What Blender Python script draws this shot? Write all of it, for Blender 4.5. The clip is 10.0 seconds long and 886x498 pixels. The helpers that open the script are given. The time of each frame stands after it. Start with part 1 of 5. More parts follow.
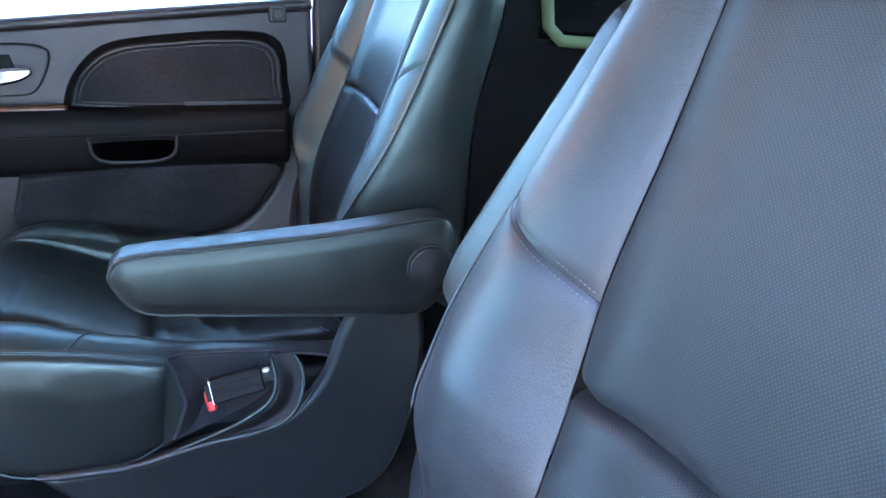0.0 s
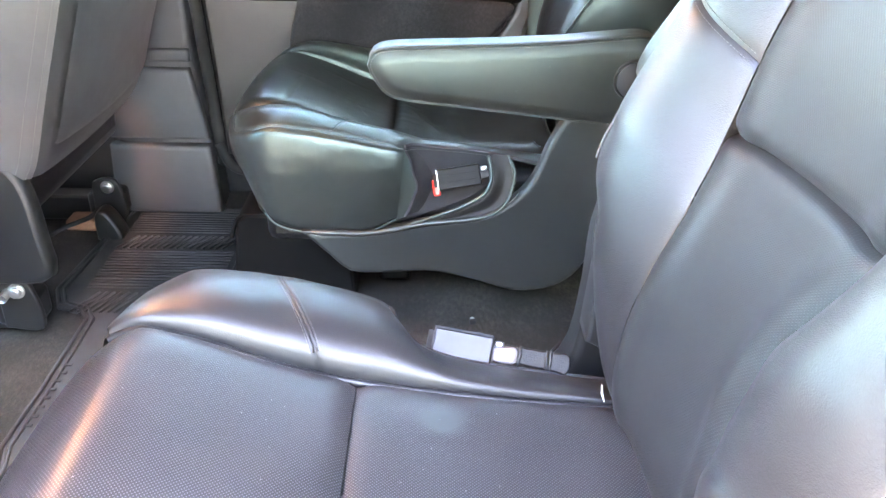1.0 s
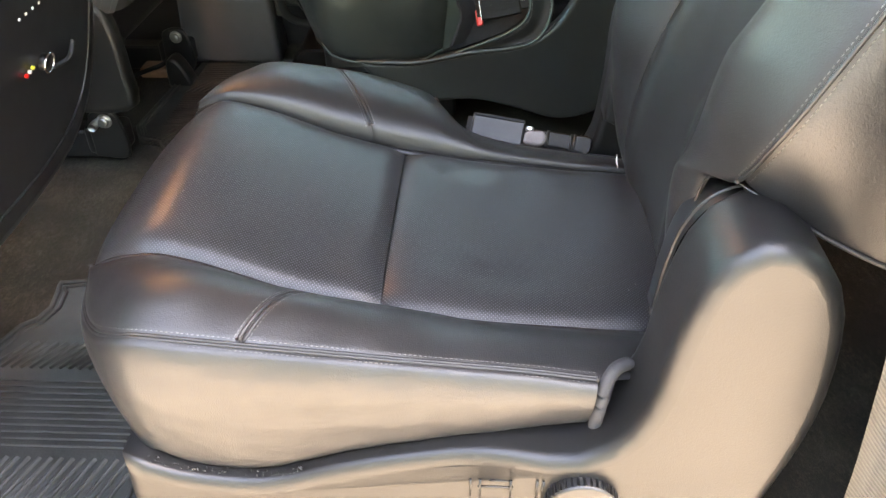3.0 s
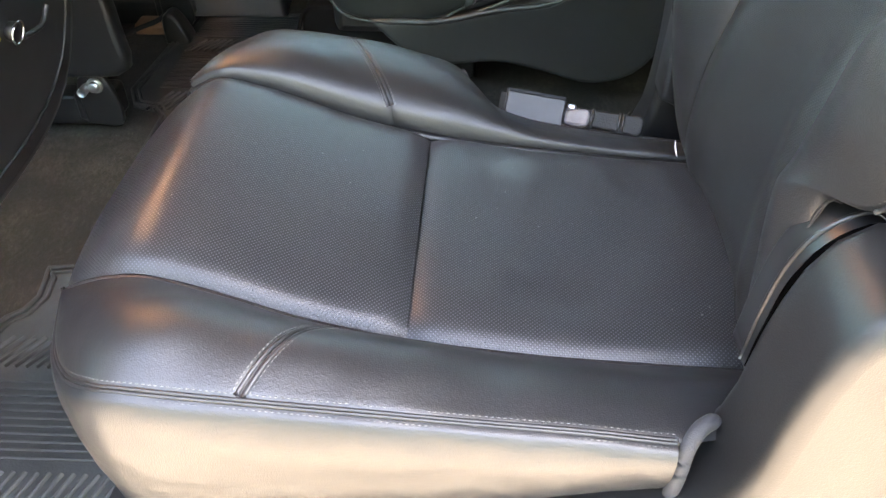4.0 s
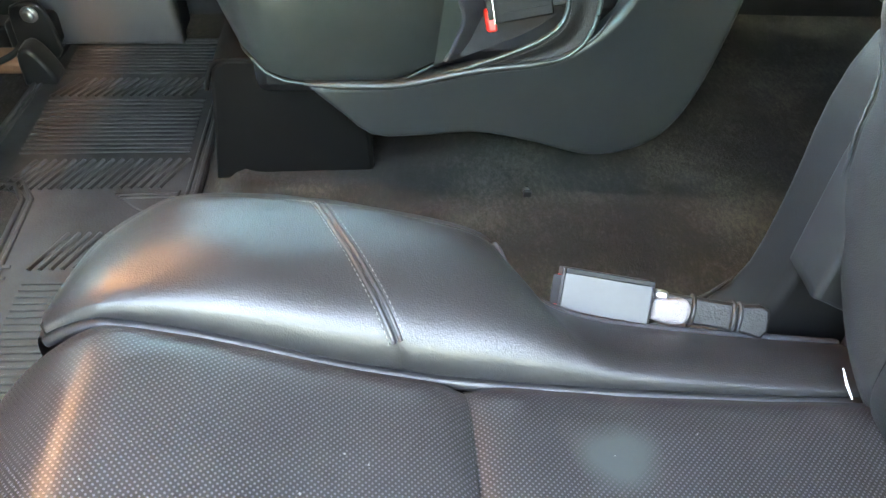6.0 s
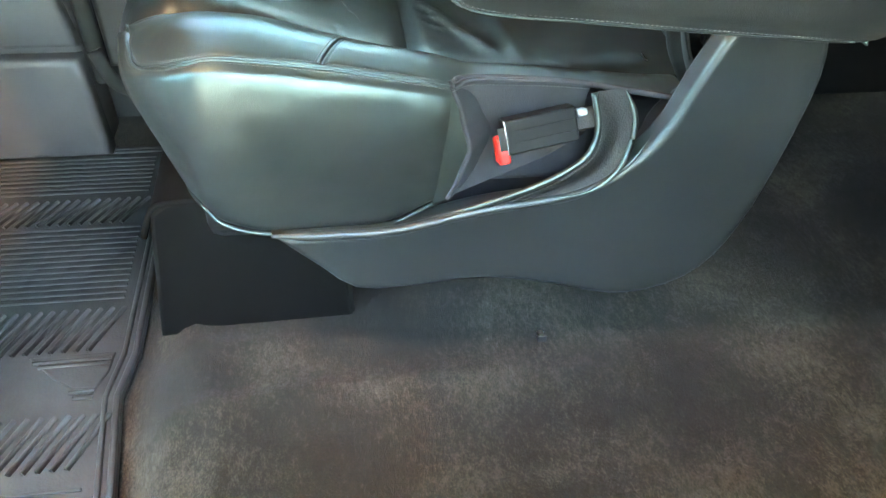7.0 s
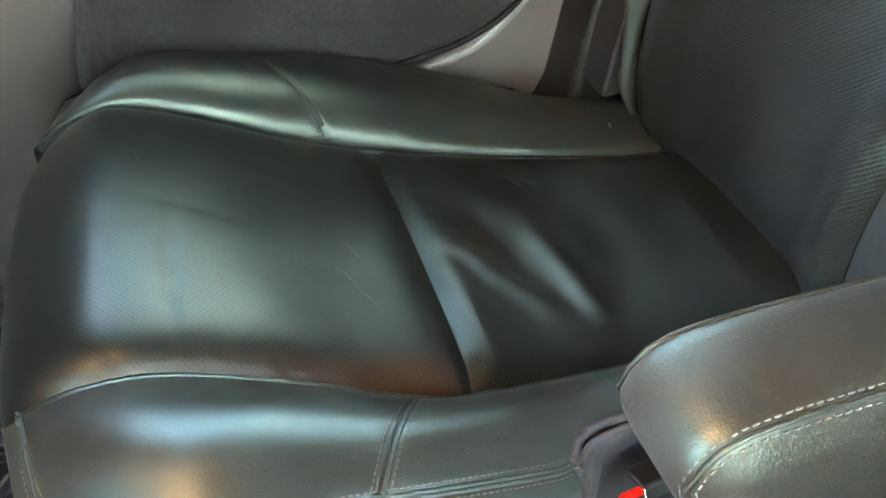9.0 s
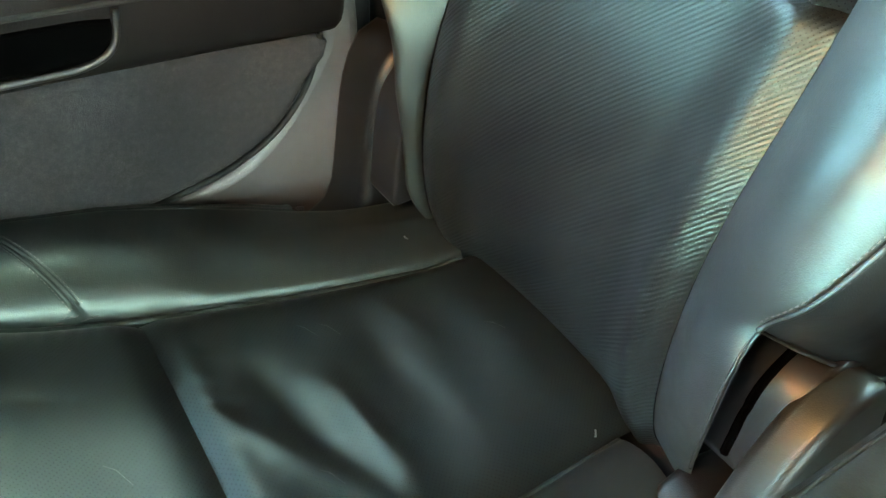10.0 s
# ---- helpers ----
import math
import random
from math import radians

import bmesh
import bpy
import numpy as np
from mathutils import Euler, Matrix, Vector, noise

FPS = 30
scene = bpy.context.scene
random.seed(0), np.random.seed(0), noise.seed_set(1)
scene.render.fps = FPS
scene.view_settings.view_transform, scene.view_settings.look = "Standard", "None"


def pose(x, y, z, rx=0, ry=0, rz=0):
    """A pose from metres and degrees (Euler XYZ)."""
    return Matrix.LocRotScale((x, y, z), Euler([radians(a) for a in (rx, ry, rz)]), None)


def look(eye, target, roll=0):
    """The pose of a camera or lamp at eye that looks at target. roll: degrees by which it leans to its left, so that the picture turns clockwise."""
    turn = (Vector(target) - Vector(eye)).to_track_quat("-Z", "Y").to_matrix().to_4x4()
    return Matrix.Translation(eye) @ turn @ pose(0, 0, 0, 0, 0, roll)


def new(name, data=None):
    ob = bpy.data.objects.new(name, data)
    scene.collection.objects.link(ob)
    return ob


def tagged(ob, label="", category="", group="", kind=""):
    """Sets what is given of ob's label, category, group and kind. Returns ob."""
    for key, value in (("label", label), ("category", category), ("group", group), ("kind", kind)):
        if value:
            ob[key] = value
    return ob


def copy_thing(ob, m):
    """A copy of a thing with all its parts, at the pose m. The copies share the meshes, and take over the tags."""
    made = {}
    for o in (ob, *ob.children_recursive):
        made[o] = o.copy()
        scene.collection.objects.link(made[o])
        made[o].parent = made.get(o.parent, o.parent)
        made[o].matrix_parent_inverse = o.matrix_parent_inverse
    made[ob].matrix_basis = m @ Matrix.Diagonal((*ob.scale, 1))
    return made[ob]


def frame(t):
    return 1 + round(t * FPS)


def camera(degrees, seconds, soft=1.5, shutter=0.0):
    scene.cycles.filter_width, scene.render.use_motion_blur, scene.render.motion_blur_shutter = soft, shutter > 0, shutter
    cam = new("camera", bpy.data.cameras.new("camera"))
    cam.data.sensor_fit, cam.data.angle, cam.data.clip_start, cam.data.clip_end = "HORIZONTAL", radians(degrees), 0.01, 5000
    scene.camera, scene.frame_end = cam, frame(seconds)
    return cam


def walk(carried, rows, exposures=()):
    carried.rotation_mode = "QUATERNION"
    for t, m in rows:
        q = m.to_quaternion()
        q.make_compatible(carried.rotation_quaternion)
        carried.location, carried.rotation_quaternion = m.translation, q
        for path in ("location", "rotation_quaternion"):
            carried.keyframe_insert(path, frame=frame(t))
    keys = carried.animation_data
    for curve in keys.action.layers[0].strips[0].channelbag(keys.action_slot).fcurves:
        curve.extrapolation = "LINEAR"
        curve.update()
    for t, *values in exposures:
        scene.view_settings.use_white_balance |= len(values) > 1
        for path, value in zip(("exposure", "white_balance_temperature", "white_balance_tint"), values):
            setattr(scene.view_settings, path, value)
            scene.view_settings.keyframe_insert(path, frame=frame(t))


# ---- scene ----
cam = camera(57.6, 10.0)
PATH = [
    (0, (0.39, -0.058, 0.983), (0.958, 1.728, 0.284), 2.0),
    (0.5, (0.395, -0.194, 0.953), (0.593, 1.599, 0.09), 1.2),
    (1, (0.375, -0.282, 0.936), (0.405, 1.474, -0.021), 1.3),
    (1.5, (0.367, -0.329, 0.912), (0.332, 1.348, -0.178), 0.9),
    (2, (0.372, -0.404, 0.892), (0.312, 1.21, -0.287), 0.5),
    (2.5, (0.393, -0.476, 0.892), (0.316, 1.149, -0.272), -0.3),
    (2.7, (0.397, -0.492, 0.894), (0.313, 1.135, -0.267), -0.6),
    (4, (0.362, -0.346, 0.863), (0.252, 1.191, -0.412), -1.3),
    (4.5, (0.347, -0.251, 0.845), (0.245, 1.261, -0.459), -1.2),
    (5, (0.334, -0.173, 0.838), (0.252, 1.32, -0.49), -1.1),
    (5.5, (0.282, -0.044, 0.831), (0.286, 1.439, -0.511), -0.1),
    (5.7, (0.266, 0.007, 0.833), (0.329, 1.482, -0.515), 1.1),
    (6.8, (0.214, 0.266, 0.774), (0.444, 1.762, -0.533), 2.7),
    (7, (0.199, 0.334, 0.793), (0.478, 1.858, -0.471), 2.9),
    (7.5, (0.199, 0.498, 0.804), (0.596, 2.087, -0.344), 3.4),
    (8, (0.19, 0.63, 0.788), (0.609, 2.183, -0.401), 3.4),
    (8.5, (0.171, 0.725, 0.791), (0.605, 2.239, -0.442), 2.1),
    (9, (0.135, 0.786, 0.836), (0.685, 2.222, -0.446), 3.8),
    (9.2, (0.115, 0.844, 0.887), (0.797, 2.201, -0.415), 4.6),
    (9.5, (0.158, 0.864, 0.909), (0.857, 2.231, -0.373), 1.8),
    (9.7, (0.179, 0.879, 0.905), (0.934, 2.216, -0.377), 1.5),
    (10, (0.226, 0.882, 0.895), (1.125, 2.164, -0.349), 3.6),
]
EXPOSURES = [
    (0.0, 6.15, 5500, 25), (0.5, 7.18, 6900, 27), (1.0, 7.5, 7500, 25), (1.5, 7.72, 8700, 20), (2.0, 6.85, 9400, 21), (2.5, 5.8, 9200, 18), (2.7, 5.7, 9200, 18),
    (4.0, 5.95, 8500, 16), (4.5, 6.32, 8400, 14), (5.0, 6.64, 8200, 11), (5.5, 7.2, 8000, 9), (6.3, 7.25, 8200, 6), (6.8, 7.6, 8300, 4), (7.0, 7.85, 7300, 4), (7.5, 7.74, 8200, 13), (8.0, 7.7, 8200, 13), (8.5, 7.70, 8200, 12), (9.0, 7.6, 8200, 12), (9.5, 7.72, 8000, 4), (10.0, 7.54, 7900, 2),
]
walk(cam, [(t, look(eye, target, roll)) for t, eye, target, roll in PATH], EXPOSURES)

# ---------------------------------------------------------------- world, sun, lamps
world = bpy.data.worlds.new("sky")
scene.world = world
world.use_nodes = True
wn = world.node_tree.nodes
wl = world.node_tree.links
sky = wn.new("ShaderNodeTexSky")
sky.sky_type = "NISHITA"
sky.sun_disc = False
SUN_EL, SUN_AZ = 58.0, 75.0          # azimuth from +y towards +x
sky.sun_elevation = radians(SUN_EL)
sky.sun_rotation = radians(SUN_AZ)
sky.dust_density = 2.0
wn["Background"].inputs["Strength"].default_value = 0.15
wl.new(sky.outputs[0], wn["Background"].inputs["Color"])

sun_data = bpy.data.lights.new("sun", "SUN")
sun_data.energy = 2.2
sun_data.angle = radians(0.5)
sun_data.color = (1.0, 0.93, 0.82)
sun = new("sun", sun_data)
to_sun = Vector((math.sin(radians(100)) * math.cos(radians(SUN_EL)), math.cos(radians(100)) * math.cos(radians(SUN_EL)), math.sin(radians(SUN_EL))))
sun.matrix_world = look(to_sun * 10, (0, 0, 0))


# ---------------------------------------------------------------- materials
def nodes_of(name):
    m = bpy.data.materials.new(name)
    m.use_nodes = True
    nt = m.node_tree
    return m, nt, nt.nodes["Principled BSDF"]


def link(nt, a, b):
    nt.links.new(a, b)


def node(nt, kind, **inputs):
    n = nt.nodes.new(kind)
    for k, v in inputs.items():
        n.inputs[k].default_value = v
    return n


def maths(nt, op, a, b=None, c=None):
    n = nt.nodes.new("ShaderNodeMath")
    n.operation = op
    for i, v in enumerate((a, b, c)):
        if v is None:
            continue
        if isinstance(v, (int, float)):
            n.inputs[i].default_value = v
        else:
            nt.links.new(v, n.inputs[i])
    return n.outputs[0]


def ramp(nt, fac, stops):
    r = nt.nodes.new("ShaderNodeValToRGB")
    while len(r.color_ramp.elements) < len(stops):
        r.color_ramp.elements.new(0.5)
    for e, (p, c) in zip(r.color_ramp.elements, stops):
        e.position = p
        e.color = (*c, 1) if len(c) == 3 else c
    nt.links.new(fac, r.inputs[0])
    return r.outputs[0]


def grey(v):
    return (v, v, v)


def surface(name, base, rough, dark=0.75, light=1.25, patch=9.0, grain=700.0, grain_depth=0.0003, bump=0.25, rough_var=0.05, spec=0.5, metal=0.0, tint=None, crease=0.0, sheen=(1, 1, 1)):
    """A worn surface: cloudy colour and gloss at a large scale, grain relief at a small one."""
    m, nt, p = nodes_of(name)
    co = nt.nodes.new("ShaderNodeTexCoord").outputs["Object"]
    big = node(nt, "ShaderNodeTexNoise", Scale=patch, Detail=5.0, Roughness=0.6)
    link(nt, co, big.inputs["Vector"])
    c2 = tint or base
    col = ramp(nt, big.outputs[0], [(0.3, tuple(v * dark for v in base)), (0.7, tuple(v * light for v in c2))])
    link(nt, col, p.inputs["Base Color"])
    mid = node(nt, "ShaderNodeTexNoise", Scale=patch * 5, Detail=4.0)
    link(nt, co, mid.inputs["Vector"])
    link(nt, maths(nt, "MULTIPLY_ADD", mid.outputs[0], rough_var * 2, rough - rough_var), p.inputs["Roughness"])
    vor = node(nt, "ShaderNodeTexVoronoi", Scale=grain)
    link(nt, co, vor.inputs["Vector"])
    fine = node(nt, "ShaderNodeTexNoise", Scale=grain * 0.4, Detail=3.0)
    link(nt, co, fine.inputs["Vector"])
    b = nt.nodes.new("ShaderNodeBump")
    b.inputs["Strength"].default_value = bump
    b.inputs["Distance"].default_value = grain_depth * 4
    height = maths(nt, "ADD", vor.outputs["Distance"], fine.outputs[0])
    if crease:
        fold = node(nt, "ShaderNodeTexNoise", Scale=38.0, Detail=6.0, Roughness=0.62, Distortion=0.6)
        link(nt, co, fold.inputs["Vector"])
        height = maths(nt, "MULTIPLY_ADD", fold.outputs[0], crease, height)
    link(nt, height, b.inputs["Height"])
    link(nt, b.outputs[0], p.inputs["Normal"])
    p.inputs["Specular IOR Level"].default_value = spec
    p.inputs["Specular Tint"].default_value = (*sheen, 1)
    p.inputs["Metallic"].default_value = metal
    return m


def perforated(name, base, rough, pitch=0.0031, hole=0.31, depth=0.0005, strength=0.5, wear=0.25, backing=0.004, rib=0.0, patch=None, edge=None, gloss=0.42, slant=0.0, sheen=(1, 1, 1)):
    """Leather with staggered punched holes, laid out in the panel's own metres."""
    m, nt, p = nodes_of(name)
    uv = nt.nodes.new("ShaderNodeUVMap").outputs[0]
    co = nt.nodes.new("ShaderNodeTexCoord").outputs["Object"]
    sep = nt.nodes.new("ShaderNodeSeparateXYZ")
    link(nt, uv, sep.inputs[0])
    a = maths(nt, "DIVIDE", sep.outputs[0], pitch)
    b = maths(nt, "DIVIDE", sep.outputs[1], pitch)
    u = maths(nt, "ADD", a, b)
    v = maths(nt, "SUBTRACT", a, b)
    fu = maths(nt, "SUBTRACT", maths(nt, "FRACT", maths(nt, "MULTIPLY", u, 0.7)), 0.5)
    fv = maths(nt, "SUBTRACT", maths(nt, "FRACT", maths(nt, "MULTIPLY", v, 0.7)), 0.5)
    d = maths(nt, "SQRT", maths(nt, "ADD", maths(nt, "MULTIPLY", fu, fu), maths(nt, "MULTIPLY", fv, fv)))
    mr = node(nt, "ShaderNodeMapRange")
    mr.interpolation_type = "SMOOTHSTEP"
    link(nt, d, mr.inputs[0])
    mr.inputs[1].default_value, mr.inputs[2].default_value = hole * 0.6, hole * 1.25
    solid = mr.outputs[0]                     # 0 in a hole, 1 on the leather
    big = node(nt, "ShaderNodeTexNoise", Scale=11.0, Detail=5.0)
    link(nt, co, big.inputs["Vector"])
    if patch:
        # an oval rubbed smooth, its holes filled
        wob = node(nt, "ShaderNodeTexNoise", Scale=30.0, Detail=2.0)
        link(nt, co, wob.inputs["Vector"])
        vd = nt.nodes.new("ShaderNodeVectorMath")
        vd.operation = "DISTANCE"
        link(nt, co, vd.inputs[0])
        vd.inputs[1].default_value = patch[0]
        pm = node(nt, "ShaderNodeMapRange")
        link(nt, maths(nt, "MULTIPLY_ADD", wob.outputs[0], 0.02, vd.outputs["Value"]), pm.inputs[0])
        pm.inputs[1].default_value, pm.inputs[2].default_value = patch[1] + 0.014, patch[1] - 0.002
        solid = maths(nt, "MAXIMUM", solid, pm.outputs[0])
    col = ramp(nt, big.outputs[0], [(0.3, tuple(x * 0.75 for x in base)), (0.72, tuple(x * (1 + wear) for x in base))])
    if patch:
        pale = nt.nodes.new("ShaderNodeMix")
        pale.data_type = "RGBA"
        link(nt, pm.outputs[0], pale.inputs[0])
        link(nt, col, pale.inputs[6])
        pale.inputs[7].default_value = (0.030, 0.036, 0.035, 1)
        col = pale.outputs[2]
    mix = nt.nodes.new("ShaderNodeMix")
    mix.data_type = "RGBA"
    link(nt, solid, mix.inputs[0])
    mix.inputs[6].default_value = (backing, backing, backing * 1.03, 1)
    if edge:
        # brown strip along the aisle-side seam
        pos = nt.nodes.new("ShaderNodeSeparateXYZ")
        link(nt, co, pos.inputs[0])
        em = node(nt, "ShaderNodeMapRange")
        link(nt, maths(nt, "MULTIPLY_ADD", big.outputs[0], 0.03, pos.outputs[1]), em.inputs[0])
        em.inputs[1].default_value, em.inputs[2].default_value = edge + 0.036, edge + 0.012
        front = maths(nt, "MULTIPLY", em.outputs[0], maths(nt, "LESS_THAN", pos.outputs[0], 0.29))
        tan = nt.nodes.new("ShaderNodeMix")
        tan.data_type = "RGBA"
        link(nt, front, tan.inputs[0])
        link(nt, col, tan.inputs[6])
        tan.inputs[7].default_value = (0.036, 0.0235, 0.016, 1)
        col = tan.outputs[2]
    link(nt, col, mix.inputs[7])
    link(nt, mix.outputs[2], p.inputs["Base Color"])
    link(nt, maths(nt, "MULTIPLY_ADD", big.outputs[0], 0.16, rough - 0.08), p.inputs["Roughness"])
    link(nt, maths(nt, "MULTIPLY_ADD", solid, gloss, 0.04), p.inputs["Specular IOR Level"])
    fine = node(nt, "ShaderNodeTexNoise", Scale=420.0, Detail=3.0)
    link(nt, co, fine.inputs["Vector"])
    bp = nt.nodes.new("ShaderNodeBump")
    bp.inputs["Strength"].default_value = strength
    bp.inputs["Distance"].default_value = depth
    relief = maths(nt, "MULTIPLY_ADD", fine.outputs[0], 0.25, solid)
    if rib:
        wave = maths(nt, "SINE", maths(nt, "MULTIPLY", v if slant else a, 2 * math.pi * (slant or 1.25)))
        relief = maths(nt, "MULTIPLY_ADD", wave, rib, relief)
    link(nt, relief, bp.inputs["Height"])
    link(nt, bp.outputs[0], p.inputs["Normal"])
    p.inputs["Specular Tint"].default_value = (*sheen, 1)
    return m


def scuffed(mat, amount=0.09, rough=0.55):
    """Adds fine pale scratches and rubbed specks to a material."""
    nt = mat.node_tree
    p = nt.nodes["Principled BSDF"]
    co = nt.nodes.new("ShaderNodeTexCoord").outputs["Object"]
    mp = nt.nodes.new("ShaderNodeMapping")
    mp.inputs["Scale"].default_value = (1.0, 4.0, 2.0)
    mp.inputs["Rotation"].default_value = (0.0, 0.0, 0.9)
    nt.links.new(co, mp.inputs[0])
    n1 = node(nt, "ShaderNodeTexNoise", Scale=55.0, Detail=8.0, Roughness=0.7)
    nt.links.new(mp.outputs[0], n1.inputs["Vector"])
    n2 = node(nt, "ShaderNodeTexNoise", Scale=7.0, Detail=2.0)
    nt.links.new(co, n2.inputs["Vector"])
    mask = maths(nt, "MULTIPLY", ramp(nt, n1.outputs[0], [(0.66, grey(0.0)), (0.74, grey(1.0))]), ramp(nt, n2.outputs[0], [(0.48, grey(0.0)), (0.62, grey(1.0))]))
    for socket, value in (("Base Color", (amount, amount * 0.95, amount * 0.88, 1)), ("Roughness", rough)):
        src = p.inputs[socket].links[0].from_socket
        mx = nt.nodes.new("ShaderNodeMix")
        mx.data_type = "RGBA"
        nt.links.new(mask, mx.inputs[0])
        nt.links.new(src, mx.inputs[6])
        mx.inputs[7].default_value = value if socket == "Base Color" else (rough, rough, rough, 1)
        nt.links.new(mx.outputs[2], p.inputs[socket])
    return mat


def plain(name, base, rough, metal=0.0, spec=0.5):
    m, nt, p = nodes_of(name)
    p.inputs["Base Color"].default_value = (*base, 1)
    p.inputs["Roughness"].default_value = rough
    p.inputs["Metallic"].default_value = metal
    p.inputs["Specular IOR Level"].default_value = spec
    return m


def fibres(name, base, light, scale=260.0, tint=None):
    """Cut-pile carpet: broad worn patches, brushed streaks and a rough fibre relief."""
    m, nt, p = nodes_of(name)
    co = nt.nodes.new("ShaderNodeTexCoord").outputs["Object"]
    mp = nt.nodes.new("ShaderNodeMapping")
    mp.inputs["Scale"].default_value = (1.0, 0.45, 1.0)
    mp.inputs["Rotation"].default_value = (0, 0, 0.35)
    link(nt, co, mp.inputs[0])
    big = node(nt, "ShaderNodeTexNoise", Scale=7.0, Detail=3.0, Roughness=0.5)
    link(nt, co, big.inputs["Vector"])
    streak = node(nt, "ShaderNodeTexNoise", Scale=150.0, Detail=5.0, Roughness=0.7)
    link(nt, mp.outputs[0], streak.inputs["Vector"])
    fine = node(nt, "ShaderNodeTexNoise", Scale=scale * 2.2, Detail=4.0, Roughness=0.7)
    link(nt, mp.outputs[0], fine.inputs["Vector"])
    mixf = maths(nt, "ADD", maths(nt, "ADD", maths(nt, "MULTIPLY", big.outputs[0], 0.34), maths(nt, "MULTIPLY", streak.outputs[0], 0.30)), maths(nt, "MULTIPLY", fine.outputs[0], 0.36))
    col = ramp(nt, mixf, [(0.36, tuple(v * 0.6 for v in base)), (0.5, base), (0.66, light)])
    if tint:
        hue = node(nt, "ShaderNodeTexNoise", Scale=3.1, Detail=2.0)
        link(nt, co, hue.inputs["Vector"])
        mx = nt.nodes.new("ShaderNodeMix")
        mx.data_type = "RGBA"
        mx.blend_type = "MULTIPLY"
        link(nt, ramp(nt, hue.outputs[0], [(0.42, grey(0.0)), (0.58, grey(1.0))]), mx.inputs[0])
        link(nt, col, mx.inputs[6])
        mx.inputs[7].default_value = (*tint, 1)
        col = mx.outputs[2]
    link(nt, col, p.inputs["Base Color"])
    p.inputs["Roughness"].default_value = 0.95
    p.inputs["Specular IOR Level"].default_value = 0.1
    p.inputs["Sheen Weight"].default_value = 0.04
    bp = nt.nodes.new("ShaderNodeBump")
    bp.inputs["Strength"].default_value = 0.8
    bp.inputs["Distance"].default_value = 0.002
    link(nt, maths(nt, "ADD", fine.outputs[0], maths(nt, "MULTIPLY", streak.outputs[0], 0.8)), bp.inputs["Height"])
    link(nt, bp.outputs[0], p.inputs["Normal"])
    return m


def webbing(name, base):
    """Woven seat-belt webbing with a herringbone of fine ribs."""
    m, nt, p = nodes_of(name)
    co = nt.nodes.new("ShaderNodeTexCoord").outputs["Object"]
    w = node(nt, "ShaderNodeTexWave", Scale=160.0, Distortion=1.0)
    w.bands_direction = "DIAGONAL"
    link(nt, co, w.inputs["Vector"])
    link(nt, ramp(nt, w.outputs[0], [(0.2, tuple(v * 0.7 for v in base)), (0.8, tuple(v * 1.2 for v in base))]), p.inputs["Base Color"])
    p.inputs["Roughness"].default_value = 0.75
    bp = nt.nodes.new("ShaderNodeBump")
    bp.inputs["Strength"].default_value = 0.6
    bp.inputs["Distance"].default_value = 0.001
    link(nt, w.outputs[0], bp.inputs["Height"])
    link(nt, bp.outputs[0], p.inputs["Normal"])
    return m


LEATHER = surface("black leather", (0.012, 0.0118, 0.0122), 0.41, patch=7, grain=900, grain_depth=0.00012, bump=0.3, rough_var=0.08, crease=2.2)
TEAL = (0.84, 1.0, 0.92)
WORN = surface("worn black leather", (0.0075, 0.0082, 0.0078), 0.385, patch=10, grain=1000, grain_depth=0.0001, bump=0.25, tint=(0.0125, 0.0122, 0.0108), spec=0.85, rough_var=0.10, crease=3.0, sheen=(0.74, 1.0, 0.95))
PERF = perforated("perforated leather", (0.0092, 0.0092, 0.0096), 0.37, pitch=0.0026, hole=0.25, backing=0.078, gloss=0.33, patch=((0.388, 0.345, 0.385), 0.030))
PERF_BACK = perforated("ribbed perforated leather", (0.0065, 0.0068, 0.0070), 0.46, pitch=0.0024, rib=0.06, strength=0.25, hole=0.25, backing=0.050, gloss=0.26)
PERF_BACK_WORN = perforated("ribbed worn perforated leather", (0.006, 0.0068, 0.0066), 0.33, rib=0.40, strength=0.5, hole=0.15, backing=0.012, gloss=0.46, slant=0.60, sheen=(0.82, 1.0, 0.86))
PERF_WORN = perforated("worn perforated leather", (0.0062, 0.0074, 0.0072), 0.36, pitch=0.0031, depth=0.0003, strength=0.3, wear=0.4, hole=0.15, backing=0.008, edge=1.150, gloss=0.32, sheen=TEAL)
scuffed(WORN)
scuffed(PERF_WORN)
PLASTIC = surface("grained black plastic", (0.007, 0.007, 0.0073), 0.40, patch=5, grain=900, grain_depth=0.0001, bump=0.2, spec=0.42)
GLOSS_PLASTIC = surface("smooth black plastic", (0.010, 0.010, 0.0105), 0.36, patch=6, grain=600, grain_depth=0.00003, bump=0.08)
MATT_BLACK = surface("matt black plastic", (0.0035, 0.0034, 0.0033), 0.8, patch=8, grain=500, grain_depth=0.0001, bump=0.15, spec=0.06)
COVER = surface("green-black moulded plastic", (0.0150, 0.0166, 0.0164), 0.40, patch=5, grain=900, grain_depth=0.0001, bump=0.2, spec=0.55, sheen=(0.92, 1.0, 0.97))
LEDGE = surface("dark brown-black door padding", (0.0085, 0.0072, 0.0070), 0.5, patch=5, grain=800, grain_depth=0.00012, bump=0.25, spec=0.1)
TRIM = surface("charcoal door plastic", (0.019, 0.0182, 0.0186), 0.42, patch=4, grain=800, grain_depth=0.00012, bump=0.25)
PILLAR = surface("grey pillar plastic", (0.046, 0.045, 0.049), 0.48, patch=4, grain=800, grain_depth=0.00012, bump=0.25)
